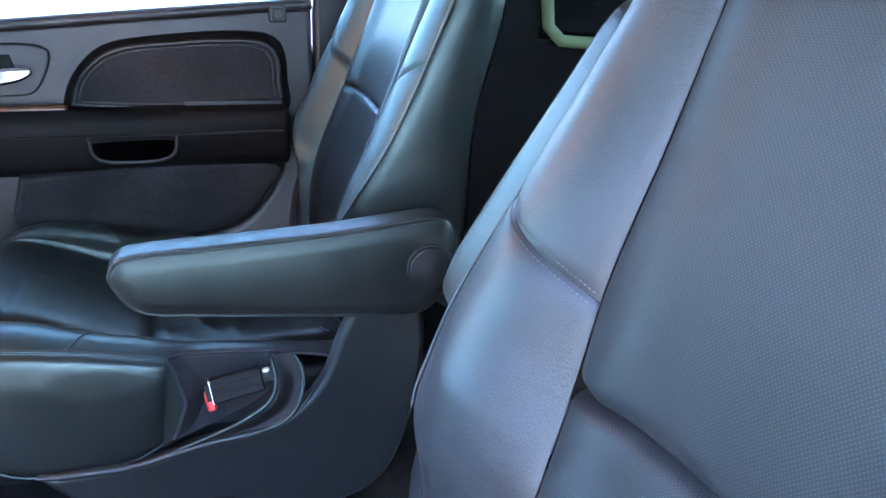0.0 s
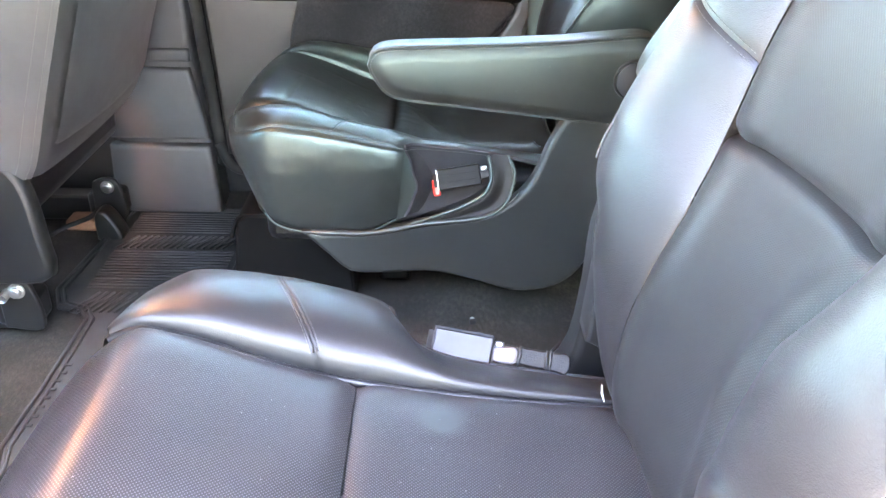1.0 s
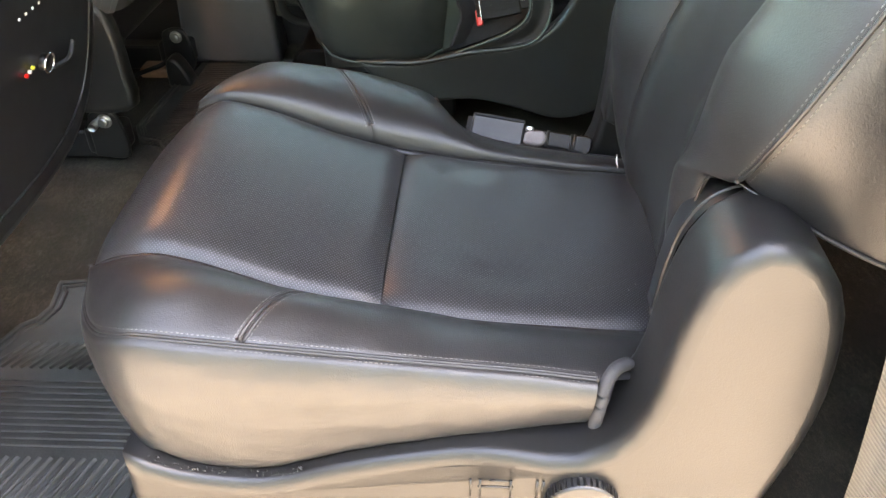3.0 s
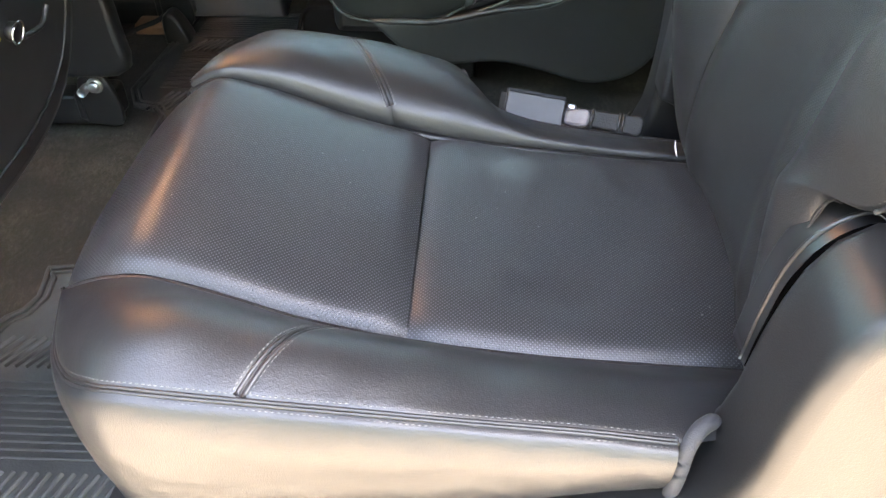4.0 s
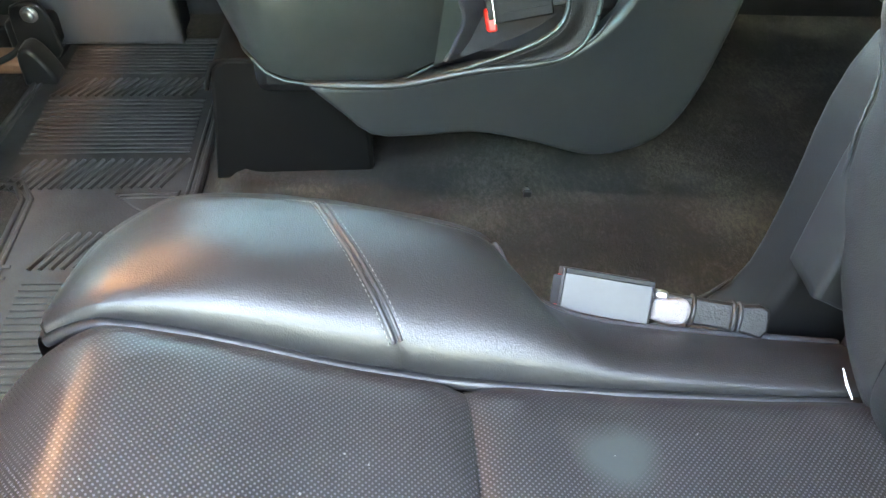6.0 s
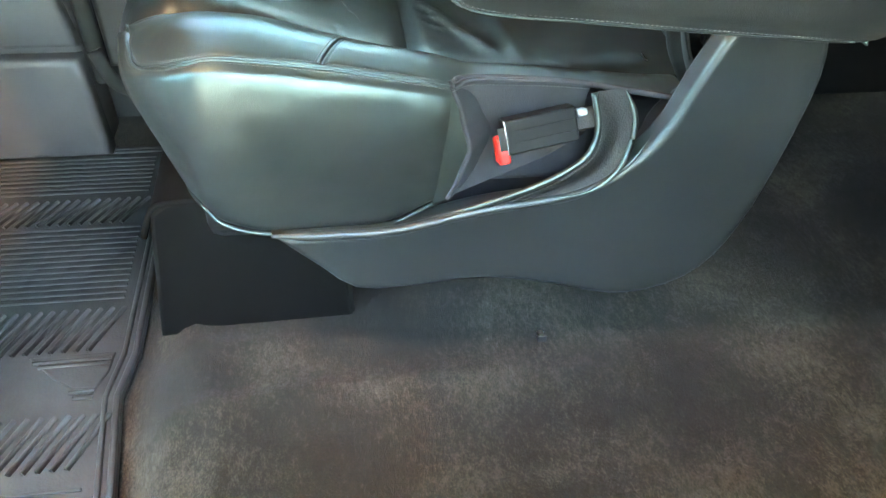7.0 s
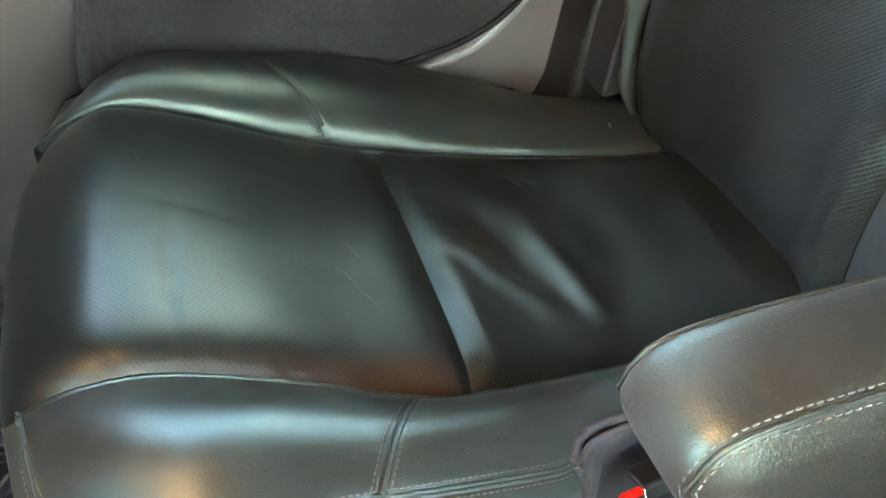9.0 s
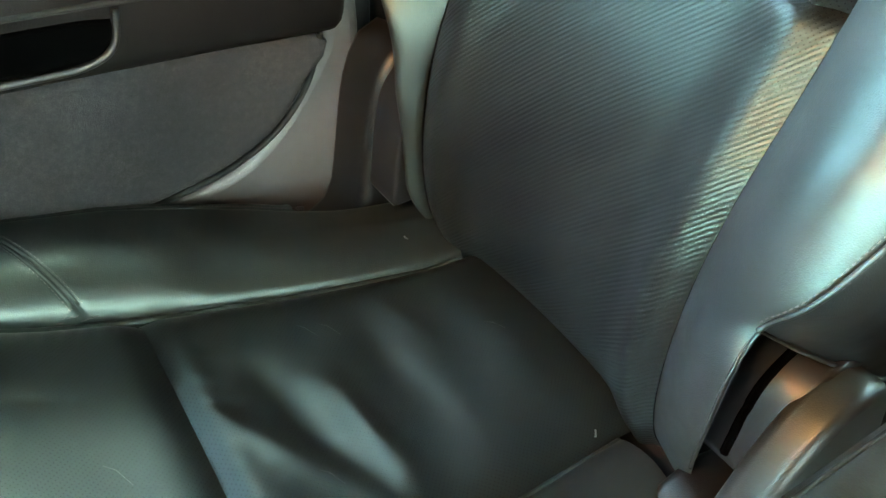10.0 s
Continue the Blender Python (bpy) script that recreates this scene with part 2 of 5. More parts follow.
TRIM_LOW = surface("satin lower door plastic", (0.085, 0.078, 0.078), 0.36, patch=5, grain=800, grain_depth=0.0001, bump=0.15)
DOOR_FELT = fibres("charcoal door carpet", (0.029, 0.028, 0.030), (0.064, 0.061, 0.064), 420.0)
CARPET = fibres("dark floor carpet", (0.0225, 0.0187, 0.0148), (0.090, 0.076, 0.056), tint=(0.74, 0.83, 0.88))
RUBBER = surface("black rubber", (0.017, 0.0185, 0.0195), 0.66, patch=12, grain=300, grain_depth=0.0002, bump=0.2, tint=(0.026, 0.027, 0.028), spec=0.35)
SLEEVE = surface("dull black sleeve leather", (0.012, 0.0115, 0.011), 0.55, patch=30, grain=500, grain_depth=0.0002, bump=0.4, spec=0.3)
ARM_HIDE = surface("rubbed armrest leather", (0.0085, 0.0083, 0.0078), 0.37, patch=9, grain=900, grain_depth=0.00015, bump=0.22, tint=(0.0165, 0.0145, 0.0120), rough_var=0.12, crease=1.0, sheen=(0.78, 1.0, 0.92))
scuffed(ARM_HIDE, 0.05)
# one buckle plastic twice: dull dark, and paler with reflected sky put in
BUCKLE_BLACK = surface("dull black buckle plastic", (0.006, 0.0062, 0.0064), 0.5, patch=20, grain=900, grain_depth=0.00004, bump=0.1, spec=0.14)
BUCKLE_LIT = surface("buckle plastic with sky reflection", (0.022, 0.022, 0.023), 0.44, patch=25, grain=900, grain_depth=0.00004, bump=0.1, spec=0.4)
FOLD = surface("pale grey webbing", (0.16, 0.145, 0.145), 0.8, patch=40, grain=900, grain_depth=0.0003, bump=0.4)
VINYL = surface("grey-black seat back vinyl", (0.038, 0.0365, 0.0365), 0.48, patch=8, grain=600, grain_depth=0.00015, bump=0.3)
THREAD = plain("grey thread", (0.105, 0.102, 0.094), 0.6)
# near-black without gloss: deep shade put into the colour of slots and hollows
VOID = plain("gap shade black", (0.001, 0.001, 0.001), 1.0, spec=0.0)
# black of seals and cable; also painted shade for grooves, hollows and gaps
SEAM = plain("matt black and groove shade", (0.008, 0.008, 0.008), 0.9)
LINER = surface("grey suede lining", (0.022, 0.022, 0.0245), 0.85, patch=20, grain=900, grain_depth=0.0002, bump=0.3)
RED = surface("red plastic", (0.75, 0.02, 0.015), 0.35, patch=30, grain=900, grain_depth=0.00003, bump=0.1)
CHROME = plain("polished chrome", (0.75, 0.75, 0.76), 0.12, 1.0)
STEEL = surface("zinc plated steel", (0.62, 0.62, 0.62), 0.3, metal=1.0, patch=30, grain=400, grain_depth=0.0001, bump=0.15)
RUST = surface("tan wiring cover", (0.16, 0.08, 0.04), 0.7, patch=30)
WEB = webbing("belt webbing", (0.10, 0.095, 0.09))
WOOD = surface("dark walnut trim", (0.10, 0.035, 0.016), 0.18, dark=0.5, light=1.6, patch=22, grain=300, grain_depth=0.00002, bump=0.05)
HEADLINER = surface("dark headliner cloth", (0.046, 0.041, 0.035), 0.9, patch=6, grain=700, grain_depth=0.0002, bump=0.3)
CONCRETE = surface("sunlit pale concrete", (0.295, 0.272, 0.236), 0.9, patch=1.3, grain=60, grain_depth=0.001, bump=0.3)
WHITE = plain("white plastic", (0.7, 0.7, 0.7), 0.4)
YELLOW = plain("yellow plastic", (0.75, 0.6, 0.05), 0.4)
BODY = surface("dark body paint", (0.03, 0.03, 0.032), 0.25, patch=3, grain=900, grain_depth=0.00002, bump=0.05)
m_, nt_, p_ = nodes_of("tinted window glass")
p_.inputs["Base Color"].default_value = (0.155, 0.225, 0.21, 1)
p_.inputs["Roughness"].default_value = 0.0
p_.inputs["Transmission Weight"].default_value = 1.0
p_.inputs["IOR"].default_value = 1.1
GLASS = m_


# ---------------------------------------------------------------- mesh helpers
def part(name, bm, material, parent=None, label="", smooth=True):
    me = bpy.data.meshes.new(name)
    bm.to_mesh(me)
    bm.free()
    if smooth:
        for f in me.polygons:
            f.use_smooth = True
    me.materials.append(material)
    ob = new(name, me)
    if parent is not None:
        ob.parent = parent
        ob.matrix_parent_inverse = parent.matrix_world.inverted()
    if label:
        ob["label"] = label
    return ob


def thing(name, label, category, at=(0, 0, 0), group="", kind=""):
    ob = new(name)
    ob.empty_display_size = 0.05
    ob.matrix_world = Matrix.Translation(at)
    bpy.context.view_layer.update()
    return tagged(ob, label, category, group, kind)


def spline(pts, n):
    """n points along a smooth curve through pts, evenly spaced."""
    p = np.array(pts, float)
    q = np.vstack([2 * p[0] - p[1], p, 2 * p[-1] - p[-2]])
    out = []
    for i in range(len(p) - 1):
        a, b, c, d = q[i:i + 4]
        for t in np.linspace(0, 1, 24, endpoint=False):
            out.append(0.5 * (2 * b + (c - a) * t + (2 * a - 5 * b + 4 * c - d) * t * t + (3 * b - a - 3 * c + d) * t ** 3))
    out.append(p[-1])
    out = np.array(out)
    s = np.r_[0, np.cumsum(np.linalg.norm(np.diff(out, axis=0), axis=1))]
    u = np.linspace(0, s[-1], n)
    return np.stack([np.interp(u, s, out[:, k]) for k in range(out.shape[1])], 1)


def grid_normals(P):
    du = np.gradient(P, axis=0)
    dv = np.gradient(P, axis=1)
    n = np.cross(du, dv)
    return n / (np.linalg.norm(n, axis=2, keepdims=True) + 1e-9)


def panel(name, P, material, parent, out, sink=(0, 0, 0, 0), depth=0.006, width=0.007, label="", relief=None, thick=0.0):
    """A padded sheet over the grid P; out is roughly its outward side. sink: which edges (first row, last row, first column, last column) are drawn into a seam."""
    P = np.array(P, float)
    N = grid_normals(P)
    if (N.reshape(-1, 3).mean(0) @ np.array(out, float)) < 0:
        N = -N
        flip = True
    else:
        flip = False
    nu, nv = P.shape[:2]
    su = np.concatenate([np.zeros((1, nv)), np.cumsum(np.linalg.norm(np.diff(P, axis=0), axis=2), 0)])
    sv = np.concatenate([np.zeros((nu, 1)), np.cumsum(np.linalg.norm(np.diff(P, axis=1), axis=2), 1)], 1)
    off = np.zeros((nu, nv))
    for on, d in zip(sink, (su, su[-1:] - su, sv, sv[:, -1:] - sv)):
        if on:
            off -= on * depth * np.exp(-(d / width) ** 1.3)
    if relief is not None:
        off = off + relief
    P = P + N * off[..., None]
    bm = bmesh.new()
    uvl = bm.loops.layers.uv.new("UVMap")
    V = [[bm.verts.new(P[i, j]) for j in range(nv)] for i in range(nu)]
    mu, mv = su.mean(1), sv.mean(0)
    for i in range(nu - 1):
        for j in range(nv - 1):
            ids = [(i, j), (i + 1, j), (i + 1, j + 1), (i, j + 1)]
            if flip:
                ids.reverse()
            f = bm.faces.new([V[a][b] for a, b in ids])
            for lp, (a, b) in zip(f.loops, ids):
                lp[uvl].uv = (mu[a], mv[b])
    if thick:
        bmesh.ops.solidify(bm, geom=bm.faces[:], thickness=thick)
    return part(name, bm, material, parent, label)


def tube(pts, radius, sides=8, bm=None, close=False):
    """A round cord along points; radius a number or one for each point."""
    own = bm or bmesh.new()
    p = [Vector(q) for q in pts]
    n = len(p)
    rad = [radius] * n if isinstance(radius, (int, float)) else radius
    up = Vector((0.13, 0.21, 0.97))
    rings = []
    for i in range(n):
        t = (p[(i + 1) % n] - p[i - 1]) if close else (p[min(i + 1, n - 1)] - p[max(i - 1, 0)])
        t.normalize()
        a = t.cross(up)
        if a.length < 0.05:
            a = t.cross(Vector((1, 0, 0)))
        a.normalize()
        b = t.cross(a)
        rings.append([own.verts.new(p[i] + rad[i] * (math.cos(k * 2 * math.pi / sides) * a + math.sin(k * 2 * math.pi / sides) * b)) for k in range(sides)])
    for i in range(n if close else n - 1):
        r0, r1 = rings[i], rings[(i + 1) % n]
        for k in range(sides):
            own.faces.new((r0[k], r0[(k + 1) % sides], r1[(k + 1) % sides], r1[k]))
    if not close:
        own.faces.new(rings[0])
        own.faces.new(rings[-1][::-1])
    return own


def stitches(lines, length=0.0025, gap=0.0017, radius=0.0005):
    """Rows of short raised threads along polylines."""
    bm = bmesh.new()
    for pts in lines:
        p = np.array(pts, float)
        s = np.r_[0, np.cumsum(np.linalg.norm(np.diff(p, axis=0), axis=1))]
        k = 0.0
        while k + length < s[-1]:
            u = [k, k + length * 0.5, k + length]
            tube([[np.interp(v, s, p[:, a]) for a in range(3)] for v in u], [radius * 0.6, radius, radius * 0.6], 5, bm)
            k += length + gap
    return bm


def slab(profile, a, b, bevel=0.01, segments=3, axis="y"):
    """A closed outline (two coordinates) pushed from a to b along an axis, with rounded edges."""
    bm = bmesh.new()

    def at(p, d):
        return {"y": (p[0], d, p[1]), "x": (d, p[0], p[1]), "z": (p[0], p[1], d)}[axis]
    lo = [bm.verts.new(at(p, a)) for p in profile]
    hi = [bm.verts.new(at(p, b)) for p in profile]
    n = len(profile)
    bm.faces.new(lo)
    bm.faces.new(hi[::-1])
    for i in range(n):
        bm.faces.new((lo[i], hi[i], hi[(i + 1) % n], lo[(i + 1) % n]))
    bmesh.ops.recalc_face_normals(bm, faces=bm.faces[:])
    if bevel:
        rim = [e for e in bm.edges if (e.verts[0] in lo) == (e.verts[1] in lo)]
        bmesh.ops.bevel(bm, geom=rim, offset=bevel, segments=segments, profile=0.5, affect="EDGES", clamp_overlap=True)
        bmesh.ops.recalc_face_normals(bm, faces=bm.faces[:])
        for f in bm.faces:
            if len(f.verts) > 4:
                for e in f.edges:
                    e.smooth = False
    return bm


def box(x0, x1, y0, y1, z0, z1, bevel=0.004, segments=2, bm=None):
    own = bmesh.new()
    bmesh.ops.create_cube(own, size=1.0, matrix=Matrix.Translation(((x0 + x1) / 2, (y0 + y1) / 2, (z0 + z1) / 2)) @ Matrix.Diagonal((x1 - x0, y1 - y0, z1 - z0, 1)))
    if bevel:
        bmesh.ops.bevel(own, geom=own.edges[:], offset=bevel, segments=segments, profile=0.5, affect="EDGES", clamp_overlap=True)
        own.normal_update()
        for f in own.faces:
            if max(abs(f.normal.x), abs(f.normal.y), abs(f.normal.z)) > 0.999:
                for e in f.edges:
                    e.smooth = False
    if bm is None:
        return own
    tmp = bpy.data.meshes.new("tmp")
    own.to_mesh(tmp)
    own.free()
    bm.from_mesh(tmp)
    bpy.data.meshes.remove(tmp)
    return bm


def disc(center, radius, depth, axis="y", sides=32, bevel=0.002, r2=None):
    bm = bmesh.new()
    rot = {"y": Matrix.Rotation(radians(90), 4, "X"), "x": Matrix.Rotation(radians(90), 4, "Y"), "z": Matrix.Identity(4)}[axis]
    bmesh.ops.create_cone(bm, cap_ends=True, segments=sides, radius1=radius, radius2=r2 or radius, depth=depth, matrix=Matrix.Translation(center) @ rot)
    if bevel:
        rim = [e for e in bm.edges if len(e.link_faces) == 2 and any(len(f.verts) > 4 for f in e.link_faces)]
        bmesh.ops.bevel(bm, geom=rim, offset=bevel, segments=2, profile=0.5, affect="EDGES", clamp_overlap=True)
    return bm


def round_outline(pts, n=12):
    """A smooth closed outline through the given corners."""
    p = [tuple(q) for q in pts]
    q = spline(p + [p[0]], n * len(p) + 1)[:-1]
    return [tuple(v) for v in q]


def coons(I, O, n, bump, t_shape, roll=1.0):
    """Rows from the line I to the line O with a bulge of bump (one height per point) in the direction of t_shape."""
    ts = np.linspace(0, 1, n)
    P = I[:, None] * (1 - ts)[None, :, None] + O[:, None] * ts[None, :, None]
    w = np.sin(np.pi * ts ** roll) ** (1.1 * roll)
    return P + w[None, :, None] * np.array(bump)[:, None, None] * np.array(t_shape, float)


LAMP, nt_, p_ = nodes_of("warm lamp lens")
p_.inputs["Base Color"].default_value = (0.8, 0.7, 0.55, 1)
p_.inputs["Emission Color"].default_value = (1.0, 0.52, 0.24, 1)
p_.inputs["Emission Strength"].default_value = 1.5
dome = thing("dome_lamp", "lit warm dome lamp in the overhead console", "lamp", (-0.38, 0.92, 1.36))
part("housing", box(-0.48, -0.28, 0.66, 1.18, 1.335, 1.362, 0.01, 3), PLASTIC, dome)
for yy in (0.70, 0.94):
    part("lens", box(-0.44, -0.32, yy, yy + 0.20, 1.328, 1.337, 0.003), LAMP, dome, "glowing warm lens")


# ---------------------------------------------------------------- the two captain's seats
def captain_seat(name, y0, s, label, perf, leather, worn, bx=0.0, cross=0.700):
    """One seat. y0: its outboard side; s: +1 or -1, the way from there to the aisle. Depth points to the rear of the vehicle."""
    def M(P):
        P = np.array(P, float)
        # the nose of the cushion sits further back than its aisle corner
        back = np.clip((0.13 - P[..., 0]) / 0.11, 0, 1) if worn else np.clip((0.21 - P[..., 0]) / 0.20, 0, 1)
        P[..., 0] += (0.010 if worn else 0.027 * np.clip((0.56 - P[..., 1]) / 0.16, 0, 1)) * back * back * (3 - 2 * back)
        P[..., 1] = y0 + s * P[..., 1]
        return P

    seat = thing(name, label, "car seat", (0.35, y0 + s * 0.265, 0.06), "second-row seats")
    UP = (0, 0, 1)
    side_out = {0: (0, -s, 0), 1: (0, s, 0)}
    IN0, IN1 = 0.108, 0.412

    def edge_v(side, x):
        """Seam between the centre panel and a bolster, across the seat."""
        if side == 0:
            return np.interp(x, [0.10, 0.31, 0.42, 0.57], [0.092, 0.113, 0.128, 0.150] if worn else [0.108, 0.099, 0.094, 0.092])
        return np.interp(x, [0.10, 0.20, 0.28, 0.42, 0.60], [0.402, 0.412, 0.428, 0.420, 0.410] if worn else [0.408, 0.408, 0.407, 0.404, 0.400])

    # centre line of the seat top, front to back
    top = [(0.008, 0.442), (0.055, 0.463), (0.11, 0.456), (0.16, 0.441), (0.23, 0.416), (0.30, 0.401), (0.40, 0.387), (0.50, 0.380), (0.58, 0.376), (0.65, 0.373)] if worn else [(0.008, 0.443), (0.055, 0.466), (0.11, 0.459), (0.16, 0.446), (0.23, 0.423), (0.30, 0.408), (0.40, 0.397), (0.50, 0.390), (0.58, 0.387), (0.65, 0.385)]
    prof = spline([(0.03, 0.285), (-0.012, 0.31), (-0.03, 0.36), (-0.022, 0.405)] + top, 240)

    def lean(x, v):
        """The cushion tilts a little sideways."""
        return np.interp(x, [0.0, 0.06, 0.25, 0.58], [0.0, -0.007, -0.006, -0.003] if worn else [0.0, 0.006, 0.002, -0.005]) * (np.asarray(v) - 0.26) / 0.15

    k = int(np.argmin(np.abs(prof[:, 0] - 0.30) + (prof[:, 1] < 0.39)))

    def insert(pr, nv, crown):
        v = np.linspace(0, 1, nv)
        P = np.zeros((len(pr), nv, 3))
        w = np.sin(np.pi * v) ** 0.6
        drop = np.abs(2 * v - 1) ** 4
        P[..., 0] = pr[:, None, 0] + 0.010 * drop[None] * np.exp(-((pr[:, None, 0] + 0.03) / 0.05) ** 2)
        P[..., 1] = edge_v(0, pr[:, 0])[:, None] * (1 - v)[None] + edge_v(1, pr[:, 0])[:, None] * v[None]
        P[..., 2] = pr[:, None, 1] + crown * w[None] * np.ones((len(pr), 1)) + lean(P[..., 0], P[..., 1])
        return P

    Pf = insert(spline(prof[:k + 1], 110), 64, 0.010)
    xx, vv = Pf[..., 0], Pf[..., 1]
    rel = np.zeros(xx.shape)
    if worn:
        for vc, am in ((0.36, 0.0022), (0.33, 0.0018), (0.30, 0.0014)):
            rel -= am * np.exp(-((xx - 0.105 + 0.15 * (vv - vc)) / 0.0025) ** 2) * np.exp(-((vv - vc) / 0.05) ** 2)
        for i in range(5):
            rel -= 0.0016 * np.exp(-((xx - 0.225 - 0.014 * i + 0.4 * (vv - 0.125)) / 0.0025) ** 2) * np.exp(-((vv - 0.125 - 0.002 * i) / 0.012) ** 2)
        for x_c, v_c, w_c in ((0.12, 0.25, 0.05), (0.20, 0.20, 0.04), (0.22, 0.31, 0.045)):
            rel -= 0.0009 * np.exp(-((vv - v_c - 0.3 * (xx - x_c)) / 0.003) ** 2) * np.exp(-((xx - x_c) / w_c) ** 2)
        for i, vc in enumerate((0.395, 0.390, 0.398, 0.388)):
            x_c = 0.06 + 0.055 * i
            rel -= 0.0018 * np.exp(-((xx - x_c - 0.5 * (vv - vc)) / 0.003) ** 2) * np.exp(-((vv - vc) / 0.012) ** 2)
    front_pad = panel("front_seat_pad", M(Pf), perf, seat, UP, (0, 0.8, 1.0, 1.0), 0.010, 0.013, relief=rel)
    Pr = insert(spline(prof[k:], 90), 64, 0.006)
    xx, vv = Pr[..., 0], Pr[..., 1]
    u = (xx - 0.30) / 0.28
    rel = -0.006 * np.sin(np.pi * np.clip(u, 0, 1)) * np.sin(np.pi * (vv - IN0) / (IN1 - IN0))

    def ridge(x1, v1, x2, v2, width, height):
        ax, av = x2 - x1, v2 - v1
        ll = math.hypot(ax, av)
        t = ((xx - x1) * ax + (vv - v1) * av) / ll ** 2
        d = ((xx - x1) * av - (vv - v1) * ax) / ll
        return height * np.exp(-(d / width) ** 2) * np.exp(-(np.maximum(0, np.abs(t - 0.5) - 0.32) / 0.16) ** 2)
    if worn:
        rel = rel + ridge(0.322, 0.255, 0.400, 0.380, 0.012, 0.0034) + ridge(0.412, 0.235, 0.430, 0.390, 0.013, 0.0034) + ridge(0.316, 0.16, 0.318, 0.41, 0.013, 0.0026)
        rel = rel + ridge(0.365, 0.20, 0.385, 0.33, 0.018, -0.0026) + ridge(0.470, 0.20, 0.475, 0.36, 0.022, -0.0016) + ridge(0.500, 0.17, 0.520, 0.25, 0.009, 0.0010)
        for i in range(9):
            c = 0.13 + 0.024 * i
            rel = rel + ridge(0.308, c, 0.338 + 0.008 * (i % 3), c + 0.014, 0.0040, 0.0007)
    else:
        rel = rel + ridge(0.345, 0.135, 0.40, 0.19, 0.018, 0.0012) + ridge(0.36, 0.17, 0.45, 0.14, 0.022, -0.0014) + ridge(0.33, 0.36, 0.42, 0.40, 0.015, -0.0015)
    fuzz = np.array([[noise.noise(Vector((x * 22, v * 9, 3.0 + s))) for x, v in zip(r1, r2)] for r1, r2 in zip(xx, vv)])
    rel = rel + fuzz * (0.0016 if worn else 0.0010)
    rear_pad = panel("rear_seat_pad", M(Pr), perf, seat, UP, (0.8, 0, 1.0, 1.0), 0.010, 0.013, relief=rel)

    # lint on the near pads, scratches on the worn ones
    rs = random.Random(11)
    bm = bmesh.new()
    for ob, nu_, count in ((front_pad, 110, 16), (rear_pad, 90, 16)):
        co = np.array([v.co for v in ob.data.vertices]).reshape(nu_, 64, 3)
        for i in range(count if not worn else 4):
            iu, iv = rs.randrange(35 if nu_ == 110 else 12, nu_ - 10), rs.randrange(6, 56)
            p0 = co[iu, iv]
            if worn:
                k2 = min(nu_ - 1, iu + 3)
                tube([p0 + (0, 0, 0.0001), p0 * 0.5 + co[k2, iv + 2] * 0.5 + (0, 0, 0.0001), co[k2, iv + 4] + (0, 0, 0.0001)], [0.0001, 0.00022, 0.0001], 4, bm)
            else:
                bmesh.ops.create_icosphere(bm, subdivisions=1, radius=rs.uniform(0.0004, 0.0009), matrix=Matrix.Translation(p0))
    tagged(part("scratches" if worn else "lint", bm, THREAD, seat), kind="stuff")

    if worn:
        bm = bmesh.new()
        for i in range(7):
            x = 0.236 + 0.005 * i + rs.uniform(-0.002, 0.002)
            v = float(edge_v(0, x)) + 0.006 + rs.uniform(-0.003, 0.004)
            z = float(np.interp(x, prof[120:, 0], prof[120:, 1])) + lean(x, v) + 0.004
            p0 = np.array((x, v, z))
            tube(M(np.array([p0, p0 + (0.003, 0.002, 0.001), p0 + (0.006, rs.uniform(-0.002, 0.003), 0.0)])), [0.0002, 0.0005, 0.0002], 4, bm)
        tagged(part("frayed_thread", bm, THREAD, seat, "frayed threads at a split seam"), kind="stuff")

    # top bolsters, the welts round them, and the padded sides below
    def seam_z(x):
        i0 = int(np.argmax(prof[:, 1]))
        return np.interp(x, prof[i0:, 0], prof[i0:, 1])

    thread_lines = []
    for side in (0, 1):

        def W(v):
            return v if side == 0 else 0.52 - v
        back_x = (0.618 if side == 0 else 0.602) if worn else 0.598
        early = side == 1 and not worn
        i_tip = int(np.argmin(np.abs(prof[:, 0] - (0.017 if early else 0.0)) + 9 * (prof[:, 1] < 0.42)))
        inner = np.array([(x, float(edge_v(side, x)), z) for x, z in prof[i_tip:] if x < back_x])
        tip = inner[0]
        if side == 0:
            outer = [tuple(tip), (0.012, W(0.055), 0.428), (0.040, W(0.018), 0.438), (0.075, W(-0.004), 0.454), (0.11, W(-0.011), 0.459), (0.20, W(-0.012), 0.453), (0.33, W(-0.011), 0.441), (0.43, W(-0.010), 0.432), (0.490, W(-0.008), 0.423), (0.520, W(0.002), 0.414), (0.550, W(0.014), 0.405), (back_x, W(0.028), 0.396)]
        if side == 0 and worn:
            outer[6:] = [(0.33, W(-0.008), 0.430), (0.43, W(0.006), 0.405), (0.49, W(0.020), 0.390), (0.55, W(0.034), 0.382), (back_x, W(0.044), 0.378)]
        if side == 1:
            outer = [tuple(tip), (0.017, W(0.066), 0.436) if early else (0.012, W(0.055), 0.428), (0.040, W(0.018), 0.440), (0.075, W(-0.002), 0.453), (0.11, W(-0.007), 0.459 if worn else 0.463), (0.20, W(-0.008), 0.448 if worn else 0.455), (0.29, W(-0.006), 0.430 if worn else 0.434), (0.325, W(0.0), 0.420), (0.337, W(0.022), 0.412), (0.358, W(0.036), 0.394), (0.40, W(0.041), 0.377), (0.468, W(0.045), 0.366), (back_x, W(0.050), 0.352)]
